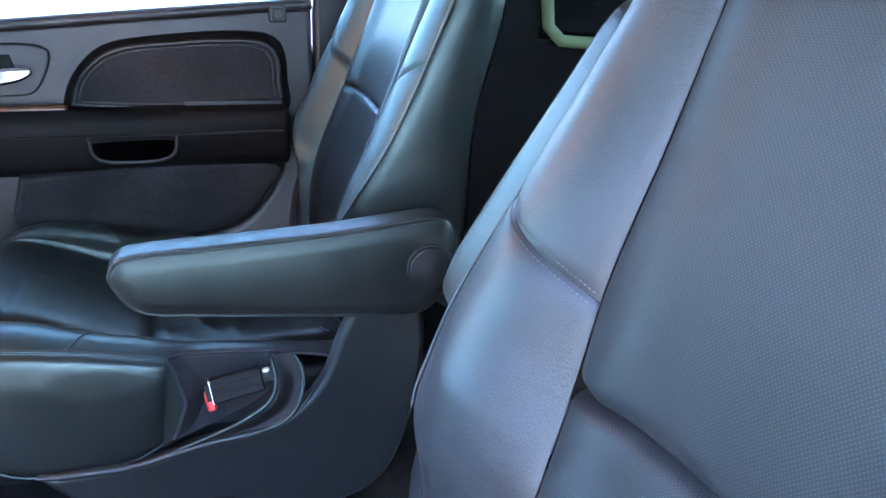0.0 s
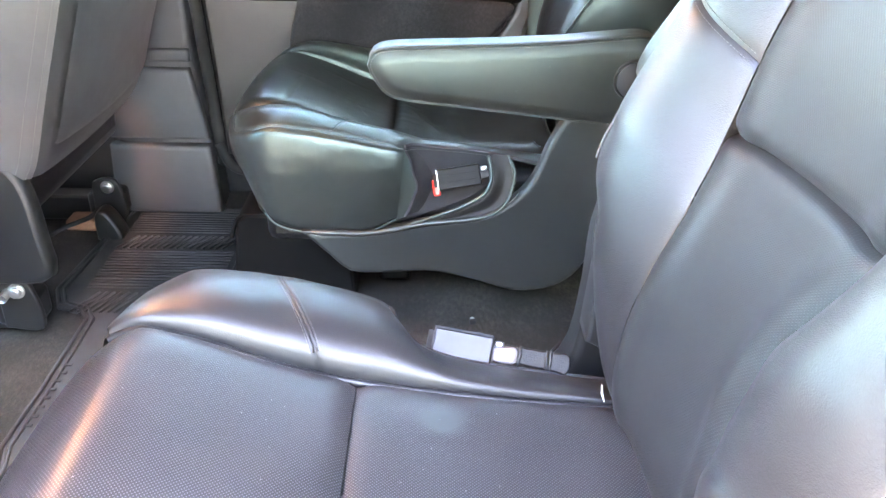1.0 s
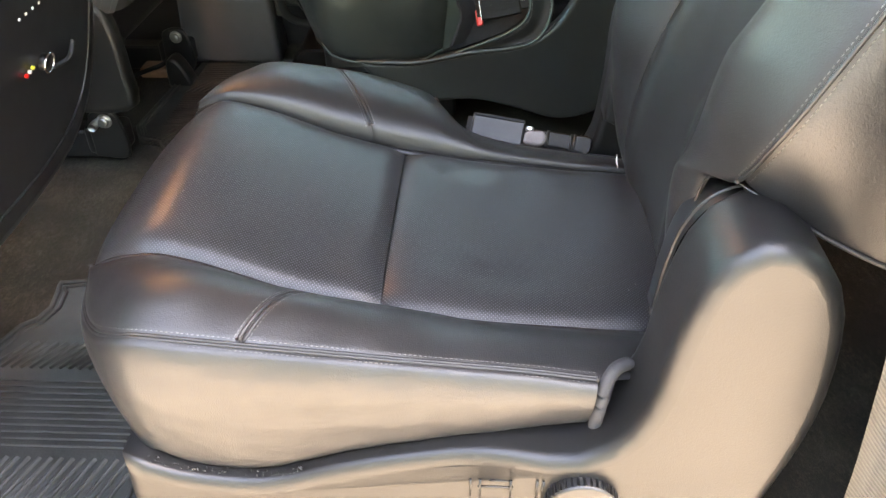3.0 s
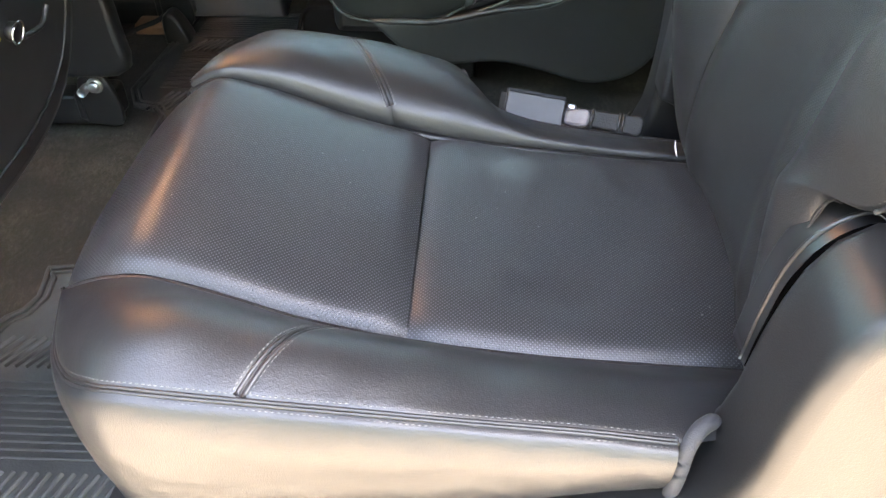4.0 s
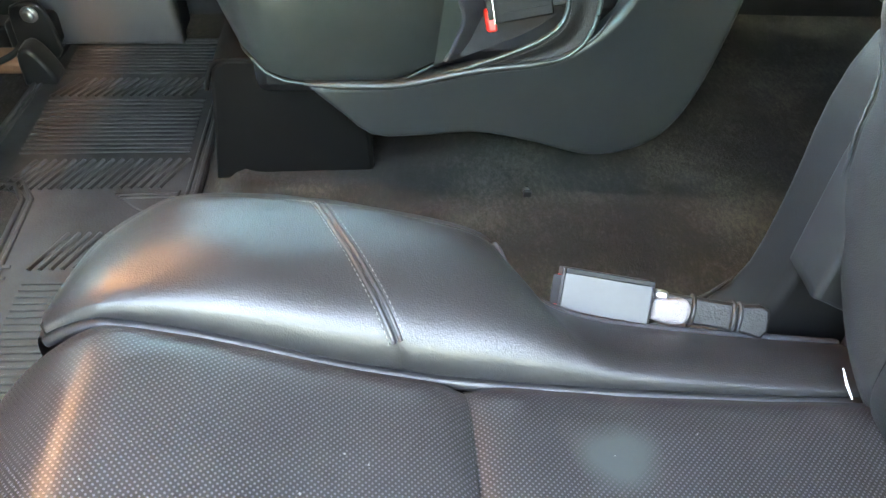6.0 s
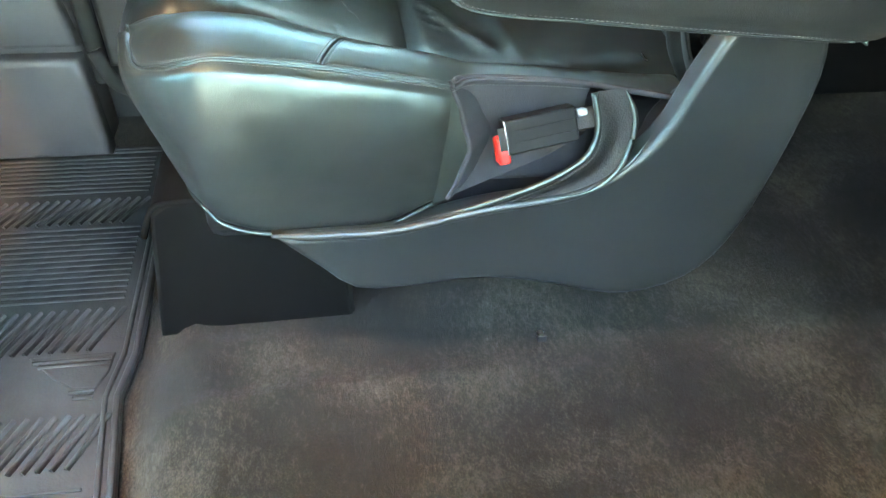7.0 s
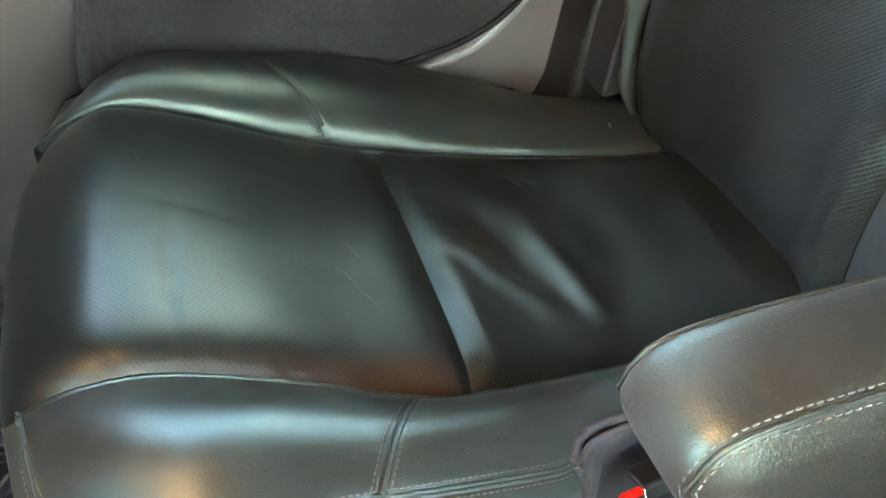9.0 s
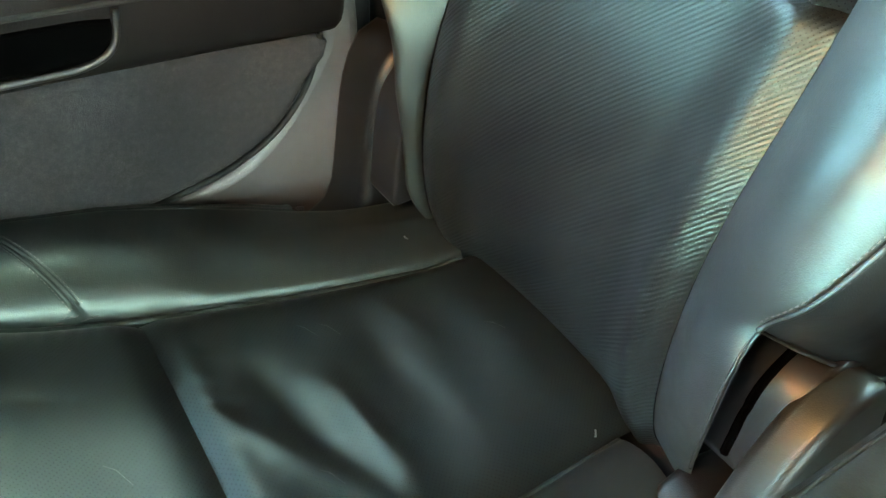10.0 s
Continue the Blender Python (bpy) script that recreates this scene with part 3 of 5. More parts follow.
        if side == 1 and worn:
            outer[-5:] = [(0.337, W(0.016), 0.417), (0.358, W(0.027), 0.412), (0.40, W(0.032), 0.407), (0.468, W(0.035), 0.398), (back_x, W(0.046), 0.366)]
        # inner and outer are matched by depth, so that the cross seams run straight over the bolster
        O = spline(outer, 300)
        xs = np.maximum.accumulate(O[:, 0])
        I = np.stack([np.interp(np.linspace(0, 1, 300), np.linspace(0, 1, len(inner)), inner[:, a]) for a in range(3)], 1)
        I[:, 0] = np.clip(xs + 0.062 * np.sin(np.pi * np.clip((xs - tip[0]) / 0.45, 0, 1)), inner[0, 0], back_x)
        I[:, 1] = edge_v(side, I[:, 0])
        I[:, 2] = np.where(I[:, 0] < 0.055, np.interp(I[:, 0], inner[:, 0], inner[:, 2]), seam_z(I[:, 0])) + lean(I[:, 0], I[:, 1]) - 0.008 * np.clip((I[:, 0] - tip[0]) / 0.05, 0, 1)
        crown = np.interp(O[:, 0], [0.0, 0.05, 0.12, 0.2, 0.29, 0.35, 0.45, 0.58], [0.004, 0.020, 0.031, 0.031, 0.026, 0.017, 0.014, 0.010])
        P = coons(I, O, 40, crown, (0, 0, 1), 0.62 if side == 1 and not worn else 0.72 if side == 0 and worn else 1.0)
        slant = (1 - np.linspace(0, 1, 40)) ** 1.1
        P[..., 0] = O[:, None, 0] + (I[:, 0] - O[:, 0])[:, None] * slant[None]
        for _ in range(45):
            mid = P[1:-1, 2:-2] * 0.5 + (P[:-2, 2:-2] + P[2:, 2:-2]) * 0.25
            P[1:-1, 2:-2] = mid
        part("seam", tube(M(I - np.array([0, 0, 0.005])), 0.0045, 8), leather, seat)
        cut = int(np.argmin(np.abs(O[:, 0] - 0.20)))
        soft = 0.0012 * np.array([[noise.noise(Vector((p[0] * 18, p[1] * 30, 2.0 + side + s))) for p in r] for r in P])
        panel("front_bolster", M(P[:cut + 1]), leather, seat, UP, (0, 0.28, 0.25, 0.5), 0.006, 0.0032, relief=soft[:cut + 1])
        panel("rear_bolster", M(P[cut:]), leather, seat, UP, (0.28, 0, 0.25, 0.5), 0.006, 0.0032, relief=soft[cut:])
        N = grid_normals(M(P))
        if N.reshape(-1, 3).mean(0)[2] < 0:
            N = -N
        row = M(P)[cut]
        rn = N[cut]
        across = np.cross(rn, np.gradient(row, axis=0))
        across /= np.linalg.norm(across, axis=1, keepdims=True)
        for d in (-0.0024, 0.0024):
            part("seam_band", tube((row + rn * soft[cut][:, None] + across * d - rn * 0.0019)[2:-1], 0.0021, 8), leather, seat)
        for d in (-0.0056, 0.0056):
            q = (row + rn * soft[cut][:, None] + across * d - rn * 0.0003)[2:-1]
            thread_lines.append(q)
        # side padding
        end = int(np.argmin(np.abs(O[:, 0] - (0.490 if side == 0 else 0.327))))
        T = O[:end + 1]
        low = [(0.03, W(0.10), 0.285), (0.045, W(0.045), 0.283), (0.065, W(0.008), 0.285)]
        if side == 0:
            low += [(0.09, W(-0.012), 0.316), (0.13, W(-0.016), 0.304), (0.204, W(-0.016), 0.302), (0.289, W(-0.014), 0.328), (0.403, W(-0.012), 0.354), (0.485, W(-0.008), 0.366)]
        else:
            low += [(0.09, W(-0.006), 0.268), (0.137, W(-0.010), 0.256), (0.20, W(-0.010), 0.256), (0.26, W(-0.010), 0.258), (0.312, W(-0.008), 0.282)]
        L = spline(low, len(T))
        ts = np.linspace(0, 1, 40)
        S = T[:, None] * (1 - ts)[None, :, None] + L[:, None] * ts[None, :, None]
        out2 = np.stack([np.interp(T[:, 0], [0, 0.06, 0.12], [-0.8, -0.5, 0.0]), np.interp(T[:, 0], [0, 0.06, 0.12], [0.3, 0.85, 1.0]) * (-1 if side == 0 else 1), np.zeros(len(T))], 1)
        S = S + (np.sin(np.pi * ts ** (0.45 if worn else 0.62)) ** 0.8)[None, :, None] * (0.014 if side == 0 else 0.019 if worn else 0.023) * out2[:, None]
        soft = np.array([[noise.noise(Vector((p[0] * 14, p[2] * 30, 5.0 + side + s))) + 0.5 * noise.noise(Vector((p[0] * 45, p[2] * 60, 9.0 + side))) for p in r] for r in S])
        panel("side_pad", M(S), leather, seat, side_out[side], (0, 0, 0.5, 1), 0.006, 0.0038, relief=0.0012 * soft)
        if side == 1:
            part("lower_piping", tube(M(L), 0.0022, 8), leather, seat)
        NS = grid_normals(M(S))
        if (NS.reshape(-1, 3).mean(0) @ np.array(side_out[side])) < 0:
            NS = -NS
        for Q, NQ, j, k3 in ((M(P)[:end + 1], N[:end + 1], -1, -3), (M(S), NS, 0, 2)):
            way = Q[:, k3] - Q[:, j]
            way /= np.linalg.norm(way, axis=1, keepdims=True) + 1e-9
            thread_lines.append((Q[:, j] + way * 0.0054 - NQ[:, j] * 0.0005)[14:])
        for Q, NQ, j, k3 in ((M(P)[:end + 1], N[:end + 1], -1, -3), (M(S), NS, 0, 2)):
            way = Q[:, k3] - Q[:, j]
            way /= np.linalg.norm(way, axis=1, keepdims=True) + 1e-9
            part("welt", tube((Q[:, j] + way * 0.0016 - NQ[:, j] * 0.0018)[10:], 0.0016, 8), leather, seat)
        if side == 1:
            nt = O[end:]
            part("notch_edging", tube(M(nt), 0.0036, 8), LINER, seat, "grey fabric edging of the notch")
        # flap end of the side padding
        a, b = M(T[-1:])[0], M(L[-1:])[0]
        k4 = 2.0 if side == 1 and worn else 1.0
        fl = spline([a + (0, 0, -0.001), a * 0.65 + b * 0.35 + (0.012 * k4, 0, 0), a * 0.3 + b * 0.7 + (0.014 * k4, 0, 0), b + (0.016 * (k4 - 1), 0, 0.006 * (k4 - 1))], 24)
        if worn or side == 1:
            fl[:, 0] += 0.0028 * np.sin(np.linspace(0, 4.5 * math.pi, 24)) * np.sin(np.linspace(0, math.pi, 24))
        reach = (0.034, 0.046) if side == 1 and worn else (0.012, 0.030)
        inn = fl + np.array([reach[0], s * (reach[1] if side == 0 else -reach[1]), -0.006])
        G = fl[:, None] * (1 - np.linspace(0, 1, 8))[None, :, None] + inn[:, None] * np.linspace(0, 1, 8)[None, :, None]
        edge_line = np.array([a * (1 - t) + b * t for t in np.linspace(0, 1, 24)])
        Gf = edge_line[:, None] * (1 - np.linspace(0, 1, 6))[None, :, None] + fl[:, None] * np.linspace(0, 1, 6)[None, :, None]
        panel("flap", Gf, leather, seat, side_out[side])
        panel("flap_lining", G, LINER, seat, (1, 0, 0), label="grey suede pocket lining")
        if worn or side == 1:
            part("flap_piping", tube(fl, 0.0032, 8), LINER, seat)
        if side == 0 and not worn:
            roll = spline([(0.526, 0.018, 0.412), (0.517, 0.010, 0.421), (0.506, 0.0, 0.424), (0.498, -0.009, 0.415), (0.495, -0.014, 0.397), (0.493, -0.015, 0.380), (0.491, -0.013, 0.362)], 40)
            part("flap_roll", tube(M(roll), [0.0058 * min(1.0, 0.4 + i / 10, 0.5 + (39 - i) / 12) for i in range(40)], 14), LINER, seat, "grey fabric roll at the cushion's end")

    tagged(part("stitching", stitches(thread_lines), THREAD, seat, "double rows of grey thread"), kind="stuff")

    # cushion core under the covers
    bm = box(0.06, 0.60, *sorted((y0 + s * 0.05, y0 + s * 0.47)), 0.20, 0.355, 0.02)
    part("cushion_pan", bm, PLASTIC, seat)

    # added dark box, stands in for the shade between cushion and backrest
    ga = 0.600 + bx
    part("gap_shade_filler", box(ga, ga + 0.05, *sorted((y0 + s * 0.06, y0 + s * 0.475)), 0.22, 0.385, 0.01), SEAM, seat)

    # tags in the gap behind the cushion
    for v in (0.118, 0.412):
        a = np.array([(0.566, v, 0.392), (0.572, v - 0.004, 0.384), (0.580, v - 0.012, 0.378)]) if worn else np.array([(0.562, v, 0.394), (0.5605, v - (0.012 if v > 0.2 else 0.004), 0.391), (0.5610, v - (0.022 if v > 0.2 else 0.007), 0.388)])
        part("trim_clip", tube(M(a), 0.0008 if worn else [0.0005, 0.0011, 0.0006], 6), STEEL if worn else WHITE, seat, "pale plastic clip in the gap")

    # backrest
    bp = spline([(0.610, 0.345), (0.580, 0.40), (0.568, 0.47), (0.572, 0.55), (0.590, 0.62), (0.622, 0.695), (0.660, 0.79), (0.695, 0.88), (0.725, 0.96), (0.750, 1.03)] if worn else [(0.592, 0.345), (0.566, 0.40), (0.566, 0.47), (0.582, 0.55), (0.607, 0.62), (0.638, 0.695), (0.668, 0.79), (0.702, 0.88), (0.727, 0.96), (0.750, 1.03)], 200)
    bp[:, 0] += bx
    kb = int(np.argmin(np.abs(bp[:, 1] - cross)))

    def back_edge(side, z):
        """Seam between the ribbed centre and a side bolster, across the backrest."""
        if worn:
            return np.full(np.shape(z), 0.098 if side == 0 else 0.432)
        if side == 0:
            return np.interp(z, [0.35, 0.41, 0.50, 0.56, 0.62, 0.70, 0.76, 0.90], [0.110, 0.113, 0.136, 0.156, 0.160, 0.122, 0.112, 0.104])
        return np.interp(z, [0.35, 0.42, 0.48, 0.55, 0.62, 0.70, 0.76, 0.90], [0.388, 0.387, 0.389, 0.385, 0.383, 0.403, 0.412, 0.418])

    def back_insert(pr, nv, dip):
        v = np.linspace(0, 1, nv)
        P = np.zeros((len(pr), nv, 3))
        P[..., 0] = pr[:, None, 0] + dip * np.sin(np.pi * v)[None] - ((0.014 * np.exp(-((v - 0.935) / np.where(v < 0.935, 0.09, 0.040)) ** 2) + 0.010 * np.exp(-((v - 0.10) / 0.07) ** 2)) if worn else 0.004 * (np.exp(-((v - 0.90) / 0.07) ** 2) + np.exp(-((v - 0.10) / 0.07) ** 2)))[None]
        P[..., 1] = back_edge(0, pr[:, 1])[:, None] * (1 - v)[None] + back_edge(1, pr[:, 1])[:, None] * v[None]
        P[..., 2] = pr[:, None, 1] + 0.02 * (0.5 - v)[None] * np.interp(pr[:, 1], [0.5, 0.7, 0.9], [0, 1, 1])[:, None]
        return P
    FRONT = (-1, 0, 0.3)
    panel("lower_back_pad", M(back_insert(spline(bp[:kb + 1], 90), 50, 0.010)), PERF_BACK_WORN if worn else PERF_BACK, seat, FRONT, (0, 1, 0.3, 0.0 if worn else 0.3), 0.010, 0.005)
    panel("upper_back_pad", M(back_insert(spline(bp[kb:], 70), 50, 0.010)), PERF_BACK_WORN if worn else PERF_BACK, seat, FRONT, (1, 0, 0.3, 0.0 if worn else 0.3), 0.010, 0.005)

    side_seam = {}
    thread_lines = []
    for side in (0, 1):
        def W(v):
            return v if side == 0 else 0.53 - v
        I = np.array([(x, float(back_edge(side, z)), z + 0.02 * (0.5 - (0 if side == 0 else 1)) * np.interp(z, [0.5, 0.7, 0.9], [0, 1, 1])) for x, z in spline(bp, 400)])
        outer = [(0.612, W(0.088), 0.345), (0.580, W(0.070), 0.41), (0.560, W(0.046), 0.47), (0.552, W(0.040), 0.53), (0.556, W(0.030), 0.575), (0.556, W(0.004), 0.612), (0.585, W(-0.010), 0.655), (0.620, W(-0.014), 0.715), (0.655, W(-0.014), 0.79), (0.695, W(-0.010), 0.89), (0.728, W(-0.002), 0.965), (0.752, W(0.012), 1.03)]
        arch = worn and side == 1
        if arch:
            outer[:7] = [(0.600, W(0.066), 0.345), (0.576, W(0.052), 0.40), (0.556, W(0.040), 0.45), (0.545, W(0.031), 0.50), (0.548, W(0.029), 0.545), (0.562, W(0.031), 0.578), (0.570, W(0.008), 0.618)]
        if side == 0 and not worn:
            outer[1:7] = [(0.580, 0.086, 0.41), (0.568, 0.074, 0.47), (0.562, 0.066, 0.525), (0.566, 0.058, 0.572), (0.577, 0.028, 0.586), (0.588, -0.006, 0.640)]
        if side == 1 and not worn:
            outer[5:] = [(0.553, W(0.004), 0.612), (0.572, W(-0.010), 0.655), (0.600, W(-0.014), 0.715), (0.645, W(-0.014), 0.79), (0.703, W(-0.010), 0.89), (0.740, W(-0.002), 0.965), (0.765, W(0.012), 1.03)]
        if worn and side == 0:
            outer[1:6] = [(0.572, 0.085, 0.41), (0.572, 0.080, 0.47), (0.576, 0.074, 0.53), (0.580, 0.062, 0.58), (0.578, 0.036, 0.625)]
        O = spline(outer, 400)
        O[:, 0] += bx * np.interp(O[:, 2], [0.35, 0.55, 0.62, 0.9], [1.0, 0.3, 0.6, 1.0])
        cut = 78
        ki, ko = int(np.argmin(np.abs(I[:, 2] - cross - (0.035 if worn else 0.053)))), int(np.argmin(np.abs(O[:, 2] - cross - (0.105 if worn else 0.114))))
        I = np.vstack([spline(I[:ki + 1:6], cut + 1), spline(I[ki::6], 52)[1:]])
        O = np.vstack([spline(O[:ko + 1:6], cut + 1), spline(O[ko::6], 52)[1:]])
        crown = np.interp(O[:, 2], [0.35, 0.42, 0.5, 0.6, 0.68, 0.78, 0.9, 1.03], [0.004, 0.010, 0.012, 0.024, 0.042, 0.044, 0.036, 0.02])
        P = coons(I, O, 28, crown * (0.55 if arch else 1.0), (-0.93, 0, 0.25))
        panel("lower_back_bolster", M(P[:cut + 1]), leather, seat, FRONT, (0, 0.5, 0.0 if arch else 0.35, 0.5), 0.007, 0.005)
        panel("upper_back_bolster", M(P[cut:]), leather, seat, FRONT, (0.5, 0, 0.0 if arch else 0.35, 0.5), 0.007, 0.005)
        N = grid_normals(M(P))
        if N.reshape(-1, 3).mean(0) @ np.array(FRONT) < 0:
            N = -N
        across = np.cross(N[cut], np.gradient(M(P)[cut], axis=0))
        across /= np.linalg.norm(across, axis=1, keepdims=True)
        for d in (-0.0045, 0.0045):
            thread_lines.append((M(P)[cut] + across * d - N[cut] * 0.0008)[1:-1])
        # side panel from the welt to the rear edge
        j0 = int(np.argmin(np.abs(O[:, 2] - (0.578 if arch else 0.612 if worn or side else 0.587))))
        T = O[j0:]
        R = spline([(0.765, W(0.016), 0.445) if arch else (0.700, W(-0.004), 0.530), (0.770 if arch else 0.745, W(-0.002), 0.60), (0.775, W(-0.004), 0.75), (0.810, W(0.0), 0.89), (0.838, W(0.012), 1.03)], len(T))
        ts = np.linspace(0, 1, 22)
        S = T[:, None] * (1 - ts)[None, :, None] + R[:, None] * ts[None, :, None]
        S[..., 1] += (np.sin(np.pi * ts) ** 0.8)[None] * (-0.012 if side == 0 else 0.012)
        panel("back_side", M(S), leather, seat, side_out[side], (0.3, 0, 0.5, 0.4), 0.007, 0.008)
        part("back_welt", tube(M(T), 0.0018, 8), leather, seat)
        bot = spline(np.array([S[0, 0], S[0, 7], S[0, 14], S[0, -1]]), 30)
        part("hem", tube(M(bot), [0.0018 * min(1.0, 0.15 + i / 6) for i in range(30)], 8), leather, seat)
        lip_row = O[int(np.argmin(np.abs(O[:, 2] - 0.42))):j0 + 1 if worn else j0 - 3]
        part("base_lip", tube(M(lip_row), [0.0014 * min(1.0, 0.1 + (len(lip_row) - i) / 6) for i in range(len(lip_row))], 8), leather, seat)
        NS = grid_normals(M(S))
        if (NS.reshape(-1, 3).mean(0) @ np.array(side_out[side])) < 0:
            NS = -NS
        for Q, NQ, j, k3 in ((M(P)[j0:], N[j0:], -1, -3), (M(S), NS, 0, 2)):
            way = Q[:, k3] - Q[:, j]
            way /= np.linalg.norm(way, axis=1, keepdims=True) + 1e-9
            thread_lines.append((Q[:, j] + way * 0.0056 - NQ[:, j] * 0.0012)[1:])
        side_seam[side] = spline(R[::6], 60)
    tagged(part("back_stitching", stitches(thread_lines), THREAD, seat, "double rows of grey thread"), kind="stuff")
    ts = np.linspace(0, 1, 12)
    B = side_seam[0][:, None] * (1 - ts)[None, :, None] + side_seam[1][:, None] * ts[None, :, None]
    B[..., 0] += 0.02 * np.sin(np.pi * ts)[None]
    panel("rear_panel", M(B), PLASTIC, seat, (1, 0, 0))
    top = spline([(0.750, 1.03), (0.765, 1.055), (0.80, 1.06), (0.838, 1.03)], 20)
    Tp = np.zeros((20, 14, 3))
    Tp[..., 0], Tp[..., 2] = top[:, None, 0], top[:, None, 1]
    Tp[..., 1] = np.linspace(0.012, 0.518, 14)[None]
    panel("back_top", M(Tp), leather, seat, UP)

    # plastic side covers with the recliner towers
    def cover(nm, prof2, va, vb, bev, lab):
        bm = slab(prof2, *sorted((y0 + s * va, y0 + s * vb)), bevel=bev, segments=8)
        if va < 0 and not worn:
            for v in bm.verts:
                t = min(1.0, max(0.0, (0.50 - v.co.x) / 0.14))
                depth = (v.co.y - y0) * s
                if depth < 0:
                    v.co.y = y0 + s * depth * (1 - 0.36 * t * t * (3 - 2 * t))
        return part(nm, bm, COVER if worn and va > 0 else PLASTIC, seat, lab)
    out_prof = [(0.080, 0.332), (0.124, 0.310), (0.204, 0.303), (0.289, 0.331), (0.403, 0.357), (0.47, 0.362), (0.505, 0.385), (0.527, 0.43), (0.536, 0.495), (0.548, 0.546), (0.566, 0.574), (0.590, 0.585), (0.618, 0.575), (0.641, 0.546), (0.654, 0.50), (0.656, 0.42), (0.636, 0.32), (0.60, 0.21), (0.545, 0.14), (0.453, 0.15), (0.30, 0.155), (0.16, 0.17), (0.085, 0.23)]
    if worn:
        out_prof[4:17] = [(0.403, 0.340), (0.47, 0.338), (0.532, 0.336), (0.558, 0.360), (0.567, 0.41), (0.573, 0.46), (0.581, 0.505), (0.594, 0.536), (0.614, 0.554), (0.638, 0.552), (0.653, 0.525), (0.658, 0.47), (0.656, 0.41)]
    out_prof = round_outline(out_prof, 3)
    cover("side_cover", out_prof, -0.050, 0.032, 0.027, "black plastic outer side cover")
    in_prof = [(0.140, 0.262), (0.20, 0.261), (0.271, 0.263), (0.366, 0.284), (0.462, 0.297), (0.515, 0.328), (0.543, 0.37), (0.553, 0.45), (0.556, 0.53), (0.572, 0.585), (0.605, 0.603), (0.650, 0.585), (0.688, 0.52), (0.702, 0.405), (0.676, 0.25), (0.629, 0.168), (0.545, 0.142), (0.453, 0.166), (0.374, 0.183), (0.292, 0.178), (0.228, 0.180), (0.186, 0.217)]
    if worn:
        in_prof[6:14] = [(0.550, 0.37), (0.572, 0.43), (0.595, 0.478), (0.620, 0.508), (0.650, 0.522), (0.680, 0.512), (0.700, 0.47), (0.705, 0.40)]
    in_prof = round_outline(in_prof, 3)
    cover("aisle_cover", in_prof, 0.512 if worn else 0.49, 0.546, 0.014, "black moulded aisle-side cover")
    lip = spline([(0.140, 0.543, 0.262), (0.20, 0.546, 0.262), (0.271, 0.547, 0.264), (0.366, 0.547, 0.284), (0.462, 0.546, 0.297), (0.515, 0.544, 0.328), (0.538, 0.540, 0.362)], 60)
    part("cover_lip", tube(M(lip), [0.0060 * min(1.0, 0.3 + i / 8, (59 - i) / 14) for i in range(60)], 8), COVER if worn else PLASTIC, seat)
    # slotted collars where the backrest pivots
    dx, dz = (0.035, -0.02) if worn else (0.0, 0.0)
    collars = [(0.024, 0.080, 0.036, 0.052, [(0.541 + dx, 0.44 + dz), (0.5455 + dx, 0.49 + dz), (0.554 + dx, 0.532 + dz), (0.571 + dx, 0.559 + dz), (0.596 + dx * 0.5, 0.570 + dz), (0.620, 0.560 + dz), (0.638, 0.52 + dz), (0.640, 0.42), (0.58, 0.40)])]
    if worn:
        collars.append((0.458, 0.522, 0.493, 0.470, [(0.606, 0.43), (0.608, 0.450), (0.612, 0.484), (0.625, 0.510), (0.652, 0.525), (0.682, 0.515), (0.702, 0.47), (0.70, 0.43), (0.65, 0.42)]))
    else:
        collars.append((0.452, 0.500, 0.493, 0.468, [(0.548, 0.42), (0.551, 0.47), (0.556, 0.53), (0.570, 0.585), (0.603, 0.605), (0.648, 0.588), (0.685, 0.52), (0.69, 0.42), (0.60, 0.40)]))
    for va, vb, vs_, vr, arc in collars:
        ring = round_outline(arc, 6)
        bm = slab(ring, *sorted((y0 + s * va, y0 + s * vb)), bevel=0.005, segments=3)
        col = part("pivot_collar", bm, GLOSS_PLASTIC, seat, "smooth slotted pivot collar")
        cut_line = [(x, vs_, z) for x, z in ring[1:5 * 6]]
        if (va > 0.1) != worn:
            continue
        # black cord drawn for the shade in the slit
        part("slot", tube(M(cut_line), 0.0036, 6), VOID, col)
        part("ridge", tube(M([(x, vr, z) for x, z in ring[:5 * 6]]), 0.0022, 8), GLOSS_PLASTIC, col)
    if worn:
        base = round_outline([(0.545, 0.28), (0.560, 0.34), (0.582, 0.372), (0.61, 0.385), (0.66, 0.385), (0.685, 0.36), (0.68, 0.28)], 4)
        part("tower_foot", slab(base, *sorted((y0 + s * 0.462, y0 + s * 0.520)), bevel=0.008, segments=3), PLASTIC, seat)
        part("pocket_back", box(0.335, 0.50, *sorted((y0 + s * 0.450, y0 + s * 0.476)), 0.27, 0.372, 0.008), LINER, seat)
    if not worn:
        bm = bmesh.new()
        rd = random.Random(5)
        for i in range(60):
            x = rd.uniform(0.10, 0.24)
            bmesh.ops.create_icosphere(bm, subdivisions=1, radius=rd.uniform(0.0004, 0.0011), matrix=Matrix.Translation((x, y0 - s * rd.uniform(0.018, 0.026), float(np.interp(x, [0.08, 0.124, 0.204, 0.26], [0.332, 0.311, 0.304, 0.320])) + 0.0005)))
        tagged(part("grit", bm, RUBBER, seat, "dark grit along the cover ledge"), kind="stuff")
    # seat adjuster knob and moulded marks on the outer cover
    kn = (0.483, y0 - s * 0.050, 0.318)
    bm = disc(kn, 0.030, 0.02, "y", 36, 0.003)
